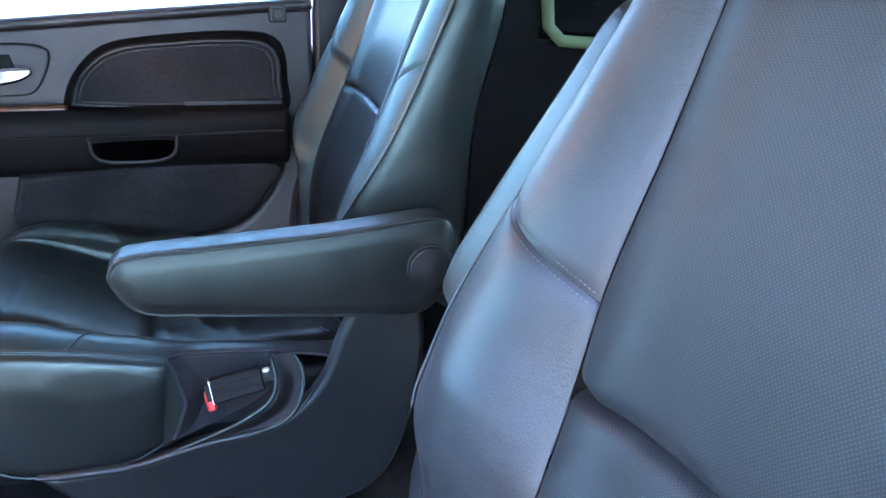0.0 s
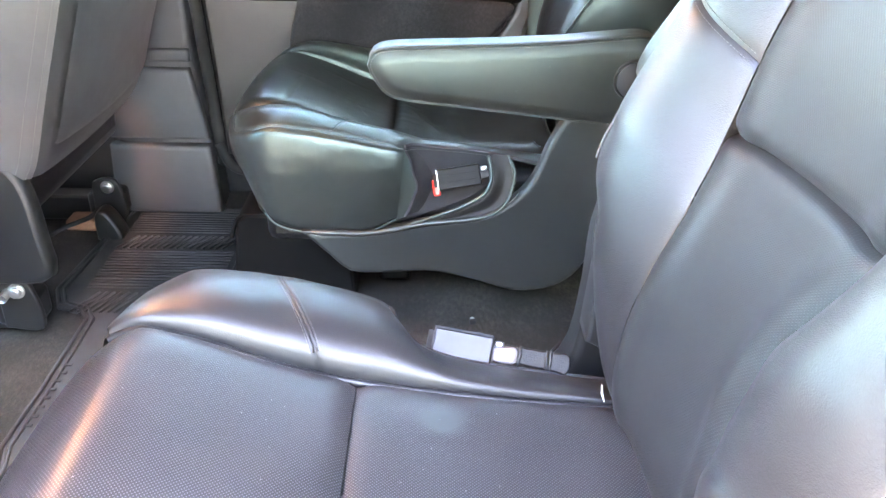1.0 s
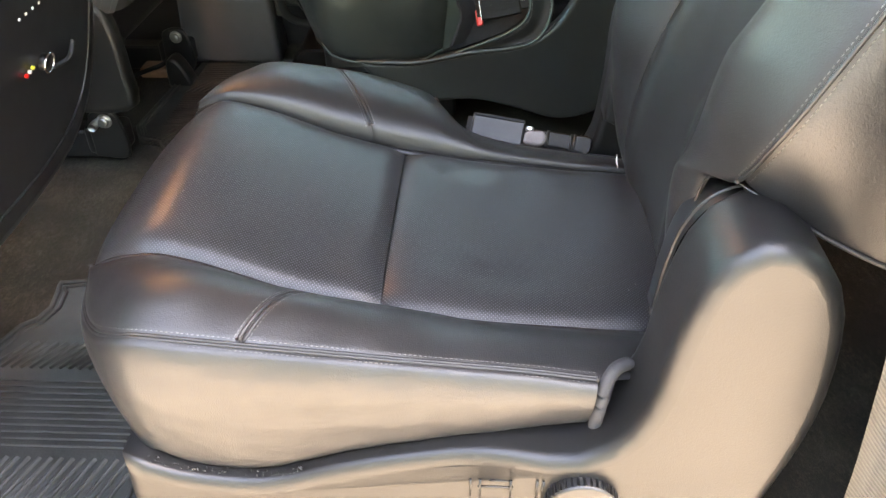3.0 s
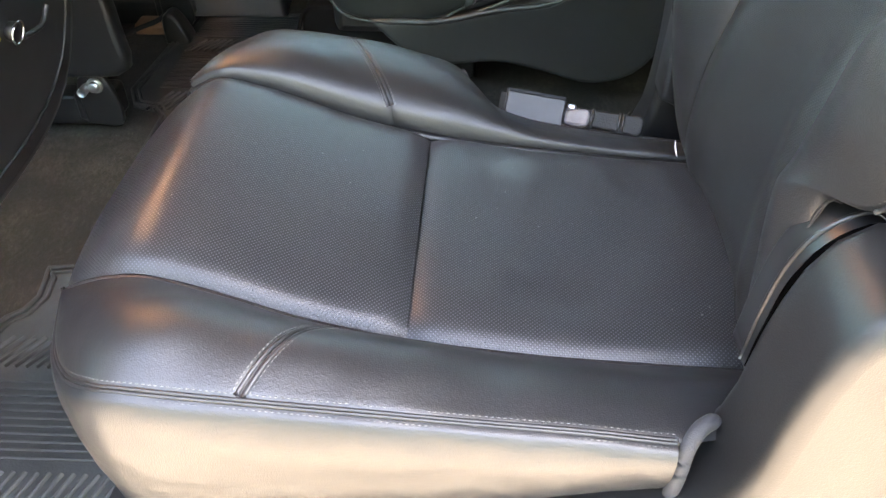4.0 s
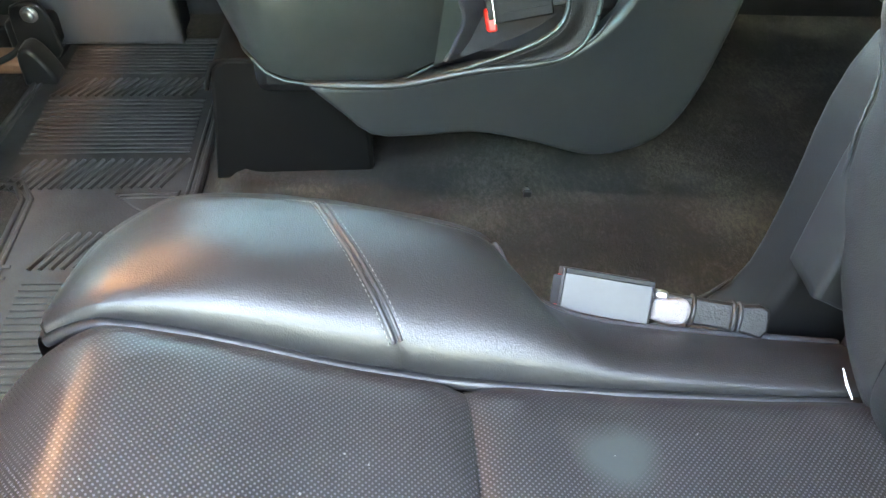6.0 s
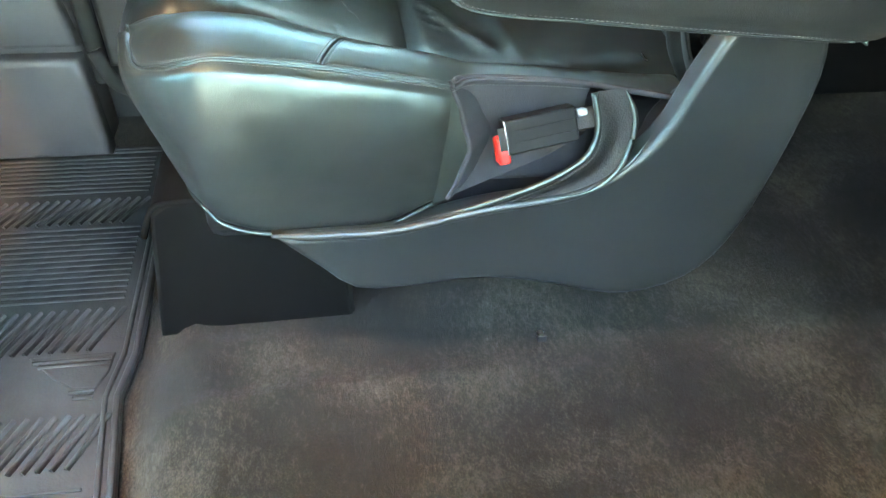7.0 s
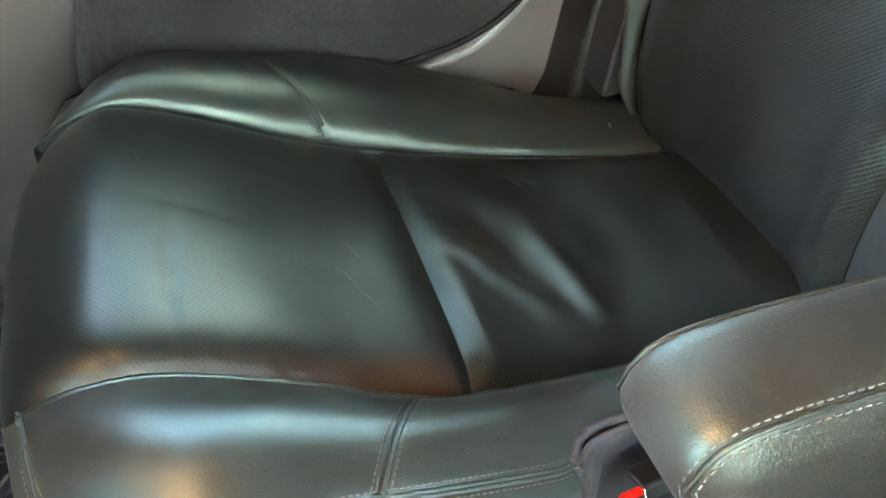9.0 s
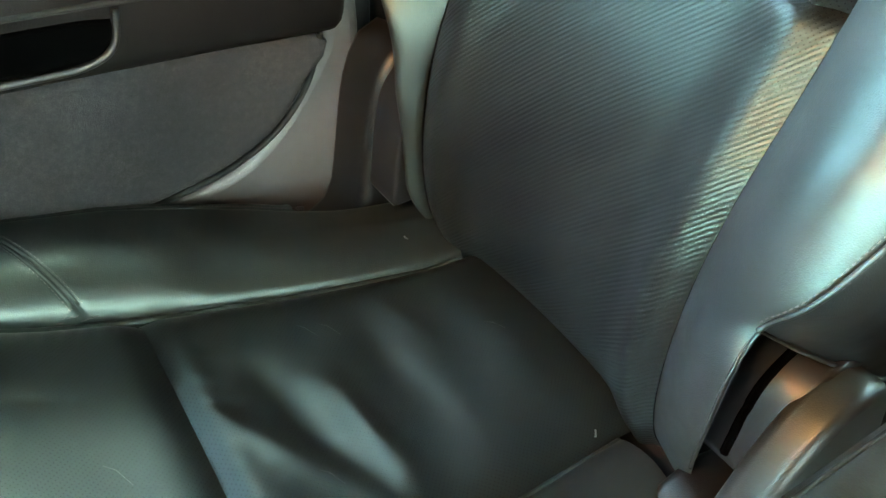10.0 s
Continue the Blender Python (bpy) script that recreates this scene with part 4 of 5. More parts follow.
    knob = part("adjuster_knob", bm, GLOSS_PLASTIC, seat, "ribbed black round adjuster knob")
    bm = bmesh.new()
    for i in range(36):
        a = i * math.pi / 18
        c = Vector(kn) + Vector((0.0302 * math.cos(a), 0, 0.0302 * math.sin(a)))
        tube([c + Vector((0, -0.008, 0)), c + Vector((0, 0.008, 0))], 0.0011, 5, bm)
    part("rib", bm, GLOSS_PLASTIC, knob)
    bm = bmesh.new()
    for x in (0.388, 0.396, 0.422, 0.444, 0.449):
        box(x, x + 0.002, *sorted((y0 - s * 0.0475, y0 - s * 0.0495)), 0.318, 0.340, 0, 1, bm)
    box(0.395, 0.425, *sorted((y0 - s * 0.0478, y0 - s * 0.0492)), 0.330, 0.332, 0, 1, bm)
    box(0.405, 0.422, *sorted((y0 - s * 0.0478, y0 - s * 0.0492)), 0.338, 0.340, 0, 1, bm)
    part("moulded_marks", bm, PLASTIC, seat)

    # belt pocket on the aisle side: lining, folds and stitched rim
    if worn:
        pk = spline([(0.328, 0.524, 0.419), (0.348, 0.505, 0.415), (0.39, 0.496, 0.409), (0.44, 0.493, 0.404), (0.482, 0.493, 0.399)], 30)
        pb = spline([(0.318, 0.508, 0.270), (0.38, 0.492, 0.285), (0.44, 0.490, 0.310), (0.480, 0.500, 0.345)], 30)
        G = pk[:, None] * (1 - ts)[None, :, None] + pb[:, None] * ts[None, :, None]
        G[..., 1] -= 0.012 * np.sin(np.pi * ts)[None]
        panel("pocket_lining", M(G), LINER, seat, side_out[1], label="grey suede belt pocket lining")
        part("lining_edge", tube(M(pk + np.array([0, 0.001, 0.001])), 0.0024, 8), LINER, seat)
        part("lining_stitching", stitches([M(pk + np.array([0, 0.0022, -0.004]))]), THREAD, seat)
        rim = spline([(0.300, 0.537, 0.268), (0.345, 0.546, 0.285), (0.392, 0.552, 0.305), (0.440, 0.551, 0.326), (0.470, 0.546, 0.347), (0.479, 0.538, 0.374), (0.473, 0.526, 0.408)], 60)
        rr2 = [0.0034 * min(1.0, 0.25 + i / 14) for i in range(60)]
        part("pocket_rim", tube(M(rim), rr2, 8), leather, seat)
        part("rim_stitching", stitches([M(rim + np.array([0.004, 0.0022, -0.004]))]), THREAD, seat)
        wl2 = spline([(0.508, 0.522, 0.408), (0.520, 0.532, 0.378), (0.515, 0.541, 0.343), (0.500, 0.547, 0.318), (0.475, 0.550, 0.302), (0.44, 0.551, 0.297)], 60)
        part("pocket_welt", tube(M(wl2), [0.0032 * min(1.0, 0.3 + i / 10, (59 - i) / 22 + 0.15) for i in range(60)], 8), leather, seat)
        F2 = spline([(0.302, 0.537, 0.264), (0.37, 0.549, 0.282), (0.45, 0.550, 0.296), (0.500, 0.546, 0.318), (0.519, 0.533, 0.372), (0.509, 0.524, 0.408)], 60)
        ts2 = np.linspace(0, 1, 24)
        G = rim[:, None] * (1 - ts2)[None, :, None] + F2[:, None] * ts2[None, :, None]
        uu = np.linspace(0, 1, 60)
        wave = 0.003 * np.sin(2.2 * np.pi * ts2)[None] * np.sin(np.pi * np.clip((uu - 0.35) / 0.6, 0, 1))[:, None]
        G[..., 1] += -0.004 * np.sin(np.pi * ts2)[None] + wave
        panel("pocket_panel", M(G), SLEEVE, seat, side_out[1], (0, 0, 0.3, 0.6), 0.005, 0.006)
    # legs down to the floor
    for x in (0.30, 0.56):
        for v in (0.12, 0.34):
            part("leg", box(x - 0.03, x + 0.03, *sorted((y0 + s * (v - 0.02), y0 + s * (v + 0.02))), 0.055, 0.22, 0.006), PLASTIC, seat)
    return seat


def armrest(name, label, pivot_y, width, seat_group="armrests"):
    """Padded armrest, built forward from its pivot, which is its origin."""
    a = thing(name, label, "armrest", (0.677, pivot_y, 0.580), seat_group)
    px, pz = 0.677, 0.580
    side = [(0.275, 0.592), (0.281, 0.610), (0.300, 0.620), (0.35, 0.624), (0.45, 0.628), (0.557, 0.634), (0.64, 0.642), (0.690, 0.645), (0.712, 0.632), (0.718, 0.595), (0.710, 0.553), (0.690, 0.520), (0.655, 0.506), (0.55, 0.514), (0.41, 0.529), (0.330, 0.538), (0.300, 0.550), (0.282, 0.575)]
    outline = round_outline(side, 5)
    y0, y1 = pivot_y, pivot_y + width
    bm = bmesh.new()
    o = np.array(outline)
    c = np.array([0.5, 0.585])
    rings = []
    levels = [(-0.0060, 0.024), (-0.0048, 0.018), (-0.0018, 0.011), (0.0005, 0.007), (0.002, 0.0035), (0.006, 0.0008), (0.012, 0.0)]
    full = [(y0 + d, ins) for d, ins in levels] + [(y1 - d, ins) for d, ins in reversed(levels)]
    d0 = np.roll(o, -1, 0) - np.roll(o, 1, 0)
    nrm = np.stack([d0[:, 1], -d0[:, 0]], 1)
    nrm /= np.linalg.norm(nrm, axis=1, keepdims=True)
    if ((o - c) * nrm).sum() < 0:
        nrm = -nrm
    for y, ins in full:
        q = o - nrm * ins
        rings.append([bm.verts.new((p[0], y, p[1])) for p in q])
    n = len(outline)
    for r0, r1 in zip(rings, rings[1:]):
        for i in range(n):
            bm.faces.new((r0[i], r0[(i + 1) % n], r1[(i + 1) % n], r1[i]))
    bm.faces.new(rings[0])
    bm.faces.new(rings[-1][::-1])
    bmesh.ops.recalc_face_normals(bm, faces=bm.faces[:])
    part("pad", bm, ARM_HIDE, a)
    # raised double-stitched seam where side panels meet the top band
    for y in (y0 + 0.0026, y1 - 0.0026):
        oo = np.array(outline)
        i0 = int(np.argmin(np.hypot(oo[:, 0] - 0.70, oo[:, 1] - 0.640)))
        path = []
        for i in ((i0 - j) % n for j in range(n)):
            path.append(oo[i] - nrm[i] * 0.0028)
            if oo[i][0] > 0.64 and oo[i][1] < 0.53:
                break
        q = [(p[0], y, p[1]) for p in path]
        part("seam", tube(q, 0.0013, 6), ARM_HIDE, a)
    # threads follow the seam on the band and on the side panel
    thr = []
    for y, sg in ((y0, -1),):
        e = [(i0 - j) % n for j in range(n)]
        stop = next(j for j, i in enumerate(e) if oo[i][0] > 0.64 and oo[i][1] < 0.53)
        e = e[:stop]
        thr.append([(oo[i][0] - nrm[i][0] * 0.0010, y - sg * 0.0048, oo[i][1] - nrm[i][1] * 0.0010) for i in e])
        thr.append([(oo[i][0] - nrm[i][0] * 0.0056, y - sg * 0.0008, oo[i][1] - nrm[i][1] * 0.0056) for i in e])
    tagged(part("stitching", stitches(thr, radius=0.00052), THREAD, a), kind="stuff")
    cap = part("pivot_cap", disc((px, y0 - 0.007, pz), 0.028, 0.008, "y", 40, 0.002), GLOSS_PLASTIC, a, "round black pivot cap")
    bm = bmesh.new()
    tube([(px + 0.030 * math.cos(t), y0 - 0.006, pz + 0.030 * math.sin(t)) for t in np.linspace(0, 2 * math.pi, 48, endpoint=False)], 0.0022, 6, bm, True)
    part("cap_ring", bm, LEATHER, cap)
    part("pivot", disc((px, y1 + 0.015, pz), 0.025, 0.05, "y", 24, 0.003), PLASTIC, a)
    return a


captain_seat("captain_seat", 0.0, 1, "black leather captain's seat with perforated centre beside the open door", PERF, LEATHER, False)
captain_seat("captain_seat", 1.555, -1, "worn creased black leather captain's seat across the aisle", PERF_WORN, WORN, True, 0.028, 0.735)
ARM_B = armrest("armrest", "black leather armrest folded down with double stitching", 0.905, 0.054)
ARM_B.location.z += 0.005
ARM_A = copy_thing(ARM_B, pose(0.664, 0.556, 0.655, 0, 115, 0))
ARM_A.scale = (0.82, 1.0, 1.0)
tagged(ARM_A, "black leather armrest folded up against its seat back", "armrest", "armrests")


# ---------------------------------------------------------------- belt buckles
def buckle(name, label, at, m, low, reach, shell_mat, strap):
    b = thing(name, label, "seat belt buckle", (0, 0, 0), "belt buckles")
    body = box(-0.040, 0.037, -0.0215, 0.0215, -0.0115, 0.0115, 0.0026, 2)
    part("housing", body, shell_mat, b)
    for yy in () if strap else (-0.007, 0.007):
        part("moulded_line", box(-0.030, 0.034, yy - 0.0004, yy + 0.0004, 0.0112, 0.0119, 0.0002, 1), shell_mat, b)
    part("release_button", box(-0.043 - low * 0.6, -0.037, -0.020 - low, 0.014 - low, -0.0105, 0.0085, 0.003), RED, b, "red release button")
    part("button_frame", box(-0.0406, -0.0390, -0.0212, 0.0212, -0.0112, 0.0118, 0.0006), shell_mat if strap else CHROME, b, "thin frame")
    part("slot", box(-0.0475, -0.0405, -0.014, 0.014, 0.0095, 0.0115, 0.0005), SEAM, b)
    part("stalk", slab(round_outline([(0.034, -0.012), (0.06, -0.013), (reach - 0.02, -0.014), (reach, -0.015), (reach, 0.015), (reach - 0.02, 0.014), (0.06, 0.013), (0.034, 0.012)], 3), -0.006, 0.006, 0.003, 2, "z"), SLEEVE, b, "black sleeve of the buckle stalk")
    part("strap_end", box(0.038, 0.050, 0.006, 0.015, -0.004, 0.0095, 0.003), STEEL, b, "bright steel tongue end")
    if strap:
        part("top_strip", box(-0.0385, 0.036, 0.0165, 0.0222, 0.0105, 0.0135, 0.001), BUCKLE_BLACK, b, "dark moulded edge strip")
        part("webbing_fold", slab(round_outline([(0.038, -0.014), (0.052, -0.016), (0.066, -0.013), (0.070, 0.0), (0.064, 0.010), (0.050, 0.008), (0.039, 0.004)], 4), -0.006, 0.0105, 0.006, 4, "z"), FOLD, b, "pale grey folded webbing")
        for x in (0.072, 0.106, 0.111):
            part("sleeve_piping", tube([(x, -0.0145 + 0.029 * k / 9, -0.001 + 0.009 * math.sin(math.pi * k / 9) ** 0.4) for k in range(10)], 0.0022, 8), LEATHER, b)
    b.matrix_world = at @ m
    return b


buckle("buckle", "black belt buckle catching the light beside the cushion", pose(0.416, 0.500, 0.380, 0, 0, 0), pose(0, 0, 0, 50, 5, -10) @ Matrix.Diagonal((0.92, 0.80, 1.0, 1)), 0.0, 0.135, BUCKLE_LIT, True)
buckle("buckle", "black belt buckle with red button in its seat pocket", pose(0.424, 1.036, 0.364, 0, 0, 0), pose(0, 0, 0, 68, -9, 4) @ Matrix.Diagonal((1.0, 0.86, 1.1, 1)), 0.012, 0.085, BUCKLE_BLACK, False)


# ---------------------------------------------------------------- floor
def carpet_z(x, y):
    step = 1 / (1 + math.exp(-(x + 0.015) / 0.012))
    return 0.004 + 0.052 * step + 0.004 * math.sin(7 * x + 2) * math.sin(5 * y) + 0.010 * math.exp(-((y - 0.78) / 0.05) ** 2) * step + step * 0.010 * math.exp(-((x - 0.035 - 0.03 * math.sin(9 * y)) / 0.018) ** 2) + step * 0.011 * math.exp(-((y - 0.955 - 0.020 * math.sin(5 * x)) / 0.020) ** 2) * (1 / (1 + math.exp((x - 0.42) / 0.06))) + step * 0.007 * math.exp(-((y - 1.045 - 0.015 * math.sin(8 * x + 1)) / 0.016) ** 2) * (1 / (1 + math.exp((x - 0.25) / 0.05))) + 0.25 * max(0, y - 1.60) ** 1.0


nx, ny = 220, 190
bm = bmesh.new()
V = [[bm.verts.new((x, y, carpet_z(x, y) + 0.0015 * noise.noise(Vector((x * 40, y * 40, 0))))) for y in np.linspace(-0.14, 1.70, ny)] for x in np.linspace(-1.3, 2.0, nx)]
for i in range(nx - 1):
    for j in range(ny - 1):
        bm.faces.new((V[i][j], V[i + 1][j], V[i + 1][j + 1], V[i][j + 1]))
tagged(part("floor", bm, CARPET), "worn dark brown-grey cut-pile floor carpet", "floor", kind="structure")

sc = thing("floor_screw", "small steel screw with clip in the carpet", "screw", (0.457, 1.03, 0.06))
part("head", disc((0.457, 1.03, 0.066), 0.0045, 0.006, "z", 12, 0.001), STEEL, sc)
part("clip", box(0.452, 0.464, 1.020, 1.027, 0.060, 0.070, 0.001), SEAM, sc)

# one-piece rubber mat over both foot wells
mat = thing("rubber_floor_mat", "black ribbed rubber floor mat over both foot wells", "floor mat", (-0.2, 0.8, 0.01))
outline = [(-0.05, 1.60), (-0.40, 1.60), (-0.43, 1.20), (-0.40, 1.135), (-0.345, 1.115), (-0.326, 1.085), (-0.320, 0.87), (-0.321, 0.71), (-0.306, 0.66), (-0.301, 0.613), (-0.350, 0.606), (-0.346, 0.575), (-0.339, 0.535), (-0.348, 0.507), (-0.368, 0.490), (-0.385, 0.44), (-0.40, 0.38), (-0.40, -0.02), (-0.04, -0.02), (-0.045, 0.86), (-0.062, 1.03), (-0.05, 1.10)]
part("sheet", slab(outline, 0.006, 0.016, 0.003, 2, "z"), RUBBER, mat)
for ins, r in ((0.006, 0.0045), (0.020, 0.0035)):
    c = np.array(outline)
    d0 = np.roll(c, -1, 0) - np.roll(c, 1, 0)
    nn = np.stack([-d0[:, 1], d0[:, 0]], 1)
    nn /= np.linalg.norm(nn, axis=1, keepdims=True)
    area = np.sum(c[:, 0] * np.roll(c[:, 1], -1) - np.roll(c[:, 0], -1) * c[:, 1])
    cc = c + nn * ins * (1 if area > 0 else -1)
    q = []
    for a, b in zip(cc, np.roll(cc, -1, 0)):
        for t in np.linspace(0, 1, 8, endpoint=False):
            q.append((*(a * (1 - t) + b * t), 0.017))
    part("rim", tube(q, r, 6, close=True), RUBBER, mat)


def ribs(x0, x1, ya, yb, kind):
    bm = bmesh.new()
    if kind == "lines":
        y = ya + 0.008
        while y < yb - 0.004:
            box(x0, x1, y, y + 0.0045, 0.0155, 0.0195, 0.0012, 1, bm)
            y += 0.0125
    else:
        x = x0
        while x < x1 - 0.02:
            tube([(x, ya + 0.006, 0.0165), (x + 0.035 * (1 if kind == "right" else -1) + (0.0 if kind == "right" else 0.035), yb - 0.006, 0.0165)], 0.0035, 5, bm)
            x += 0.0155
    tagged(part("ribs", bm, RUBBER, mat), kind="stuff")


part("moulded_triangle", slab([(-0.186, 1.104), (-0.150, 1.066), (-0.122, 1.046), (-0.096, 1.045), (-0.084, 1.072), (-0.081, 1.104)], 0.012, 0.0185, 0.0016, 2, "z"), RUBBER, mat)
for xa, xb, yy in ((-0.180, -0.084, 1.094), (-0.172, -0.085, 1.086), (-0.126, -0.096, 1.040), (-0.120, -0.097, 1.030)):
    part("bar", tube([(xa, yy, 0.0180), (xb, yy, 0.0180)], 0.0028, 6), RUBBER, mat)
bm = bmesh.new()
for i in range(8):
    box(-0.306, -0.288, 0.762 + 0.024 * i, 0.769 + 0.024 * i, 0.0155, 0.0190, 0.001, 1, bm)
tagged(part("bars", bm, RUBBER, mat), kind="stuff")
for lo, hi, kind in ((0.0, 0.10, "lines"), (0.10, 0.225, "right"), (0.23, 0.375, "lines"), (0.385, 0.455, "right")):
    ribs(-0.365, -0.075, lo, hi, kind)
for lo, hi, kind in ((0.70, 0.905, "lines"), (0.92, 1.01, "right")):
    ribs(-0.262, -0.085, lo, hi, kind)
for lo, hi, kind in ((1.105, 1.195, "right"), (1.20, 1.375, "lines"), (1.38, 1.455, "right"), (1.46, 1.58, "lines")):
    ribs(-0.365, -0.085, lo, hi, kind)

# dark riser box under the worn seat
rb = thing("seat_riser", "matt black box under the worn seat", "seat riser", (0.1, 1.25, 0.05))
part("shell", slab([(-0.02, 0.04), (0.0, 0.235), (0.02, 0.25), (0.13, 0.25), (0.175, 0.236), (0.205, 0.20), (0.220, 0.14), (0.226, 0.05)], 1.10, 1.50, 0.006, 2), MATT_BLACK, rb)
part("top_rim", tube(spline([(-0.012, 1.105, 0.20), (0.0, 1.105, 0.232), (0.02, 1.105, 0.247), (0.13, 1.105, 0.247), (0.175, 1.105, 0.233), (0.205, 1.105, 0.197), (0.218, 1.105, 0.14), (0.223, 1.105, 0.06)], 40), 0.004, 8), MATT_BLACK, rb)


# ---------------------------------------------------------------- driver's seat, seen from behind
drv = thing("front_seat", "black leather front seat back with map pocket", "car seat", (-0.45, 1.28, 0.06), "")
back = spline([(-0.318, 0.36), (-0.300, 0.395), (-0.265, 0.50), (-0.205, 0.67), (-0.148, 0.85), (-0.095, 1.05)], 60)
front = back + np.array([-0.22, 0.0])
ts = np.linspace(0, 1, 24)
G = np.zeros((60, 24, 3))
G[..., 0] = front[:, None, 0] * (1 - ts)[None] + back[:, None, 0] * ts[None]
G[..., 2] = front[:, None, 1] * (1 - ts)[None] + back[:, None, 1] * ts[None]
G[..., 1] = 1.005 - 0.018 * np.sin(np.pi * ts)[None] * np.ones((60, 1))
panel("side_leather", G, VINYL, drv, (0, -1, 0), (0, 0, 0, 0.5), 0.006, 0.01)
ln = [G[:, 20] + np.array([0, -0.001, 0]), G[:, 22] + np.array([0, -0.001, 0])]
tagged(part("stitching", stitches(ln), THREAD, drv), kind="stuff")
vs = np.linspace(1.005, 1.545, 30)
G = np.zeros((60, 30, 3))
G[..., 0] = back[:, None, 0] + 0.022 * (np.sin(np.pi * (vs - 1.005) / 0.54) ** 0.5)[None]
G[..., 2] = back[:, None, 1]
G[..., 1] = vs[None]
panel("rear_leather", G, VINYL, drv, (1, 0, 0), (0, 0, 0.6, 0.6), 0.007, 0.012)
G2 = G[4:44, 2:-2].copy()
G2[..., 0] += 0.010 + 0.006 * np.sin(np.linspace(0, math.pi, 26))[None]
panel("map_pocket", G2, VINYL, drv, (1, 0, 0), (1, 0.4, 0.5, 0.5), 0.008, 0.010, label="leather map pocket")
part("pocket_hem", tube(G2[-1], 0.004, 8), LEATHER, drv)
far = np.zeros((60, 8, 3))
far[..., 0] = front[:, None, 0] * (1 - np.linspace(0, 1, 8))[None] + back[:, None, 0] * np.linspace(0, 1, 8)[None]
far[..., 2] = back[:, None, 1]
far[..., 1] = 1.545
panel("far_side", far, VINYL, drv, (0, 1, 0))
shield = round_outline([(-0.62, 0.17), (-0.62, 0.35), (-0.50, 0.405), (-0.40, 0.405), (-0.350, 0.388), (-0.326, 0.34), (-0.318, 0.24), (-0.325, 0.16), (-0.45, 0.15)], 4)
part("side_shield", slab(shield, 0.992, 1.03, 0.014, 4), PLASTIC, drv, "grained plastic seat shield")
part("cushion", box(-0.80, -0.36, 1.02, 1.53, 0.25, 0.38, 0.03, 4), LEATHER, drv)
for yy in (1.07, 1.55):
    part("rail", box(-0.85, -0.40, yy - 0.028, yy + 0.028, 0.02, 0.085, 0.006), GLOSS_PLASTIC, drv, "black seat rail")
    part("rail_cover", box(-0.47, -0.385, yy - 0.035, yy + 0.030, 0.03, 0.098, 0.012, 3), PLASTIC, drv)
    bo = disc((-0.412, yy - 0.046, 0.116), 0.011, 0.012, "y", 18, 0.003)
    part("bolt", bo, STEEL, drv, "bright zinc bolt")
    part("washer", disc((-0.412, yy - 0.040, 0.116), 0.016, 0.004, "y", 24, 0.001), STEEL, drv)
    part("bracket", slab(round_outline([(-0.452, 0.03), (-0.450, 0.118), (-0.430, 0.136), (-0.402, 0.138), (-0.384, 0.118), (-0.378, 0.03)], 4), yy - 0.038, yy - 0.026, 0.003, 2), GLOSS_PLASTIC, drv, "black steel rail bracket")
part("pin", tube([(-0.43, 1.005, 0.112), (-0.43, 1.035, 0.112)], 0.009, 10), STEEL, drv)
wire = thing("wiring_cover", "tan wiring sleeve under the front seat", "wiring", (-0.42, 1.30, 0.02))
part("sleeve", box(-0.50, -0.42, 1.44, 1.50, 0.03, 0.058, 0.008), RUST, wire)
part("cable", tube(spline([(-0.55, 1.34, 0.03), (-0.49, 1.39, 0.06), (-0.44, 1.45, 0.065), (-0.45, 1.53, 0.05)], 20), 0.006, 8), SEAM, wire)
foot = thing("anchor_cover", "black plastic seat anchor cover", "anchor cover", (-0.37, 1.36, 0.02))
part("shell", slab(round_outline([(-0.425, 0.012), (-0.423, 0.075), (-0.40, 0.088), (-0.375, 0.055), (-0.365, 0.012)], 4), 1.43, 1.48, 0.008, 3), PLASTIC, foot)

# ---------------------------------------------------------------- front passenger seat, seen from behind
fps = thing("front_seat", "black front seat back with coloured sockets and switches", "car seat", (-0.45, 0.32, 0.06))
bk = round_outline([(0.03, 0.36), (0.02, 0.60), (0.025, 0.66), (0.06, 0.73), (0.33, 0.75), (0.59, 0.73), (0.626, 0.66), (0.632, 0.60), (0.628, 0.45), (0.60, 0.37), (0.52, 0.315), (0.33, 0.295), (0.14, 0.31)], 4)
bm = slab(bk, -0.13, 0.0, 0.03, 5, "x")
part("back_shell", bm, GLOSS_PLASTIC, fps)
ed = [(0.001, y, z) for y, z in round_outline([(0.10, 0.37), (0.09, 0.60), (0.12, 0.67), (0.33, 0.70), (0.56, 0.67), (0.592, 0.60), (0.585, 0.47), (0.55, 0.40), (0.45, 0.36), (0.25, 0.355)], 6)]
part("panel_edge", tube(ed, 0.0022, 6, close=True), PLASTIC, fps)
for i, mm in enumerate((RED, WHITE, YELLOW)):
    part("socket", disc((0.003, 0.402 + 0.008 * i, 0.508 + 0.002 * i), 0.0026, 0.004, "x", 12, 0.0006), mm, fps, "coloured audio socket")
kb = part("dial", disc((0.004, 0.448, 0.507), 0.011, 0.012, "x", 24, 0.003), GLOSS_PLASTIC, fps)
part("dial_ring", tube([(0.0095, 0.448 + 0.0125 * math.cos(t), 0.507 + 0.0125 * math.sin(t)) for t in np.linspace(0, 2 * math.pi, 32, endpoint=False)], 0.0014, 6, close=True), CHROME, kb)
part("hook", tube(spline([(0.004, 0.470, 0.490), (0.010, 0.502, 0.492), (0.008, 0.520, 0.508)], 14), 0.003, 8), GLOSS_PLASTIC, fps)
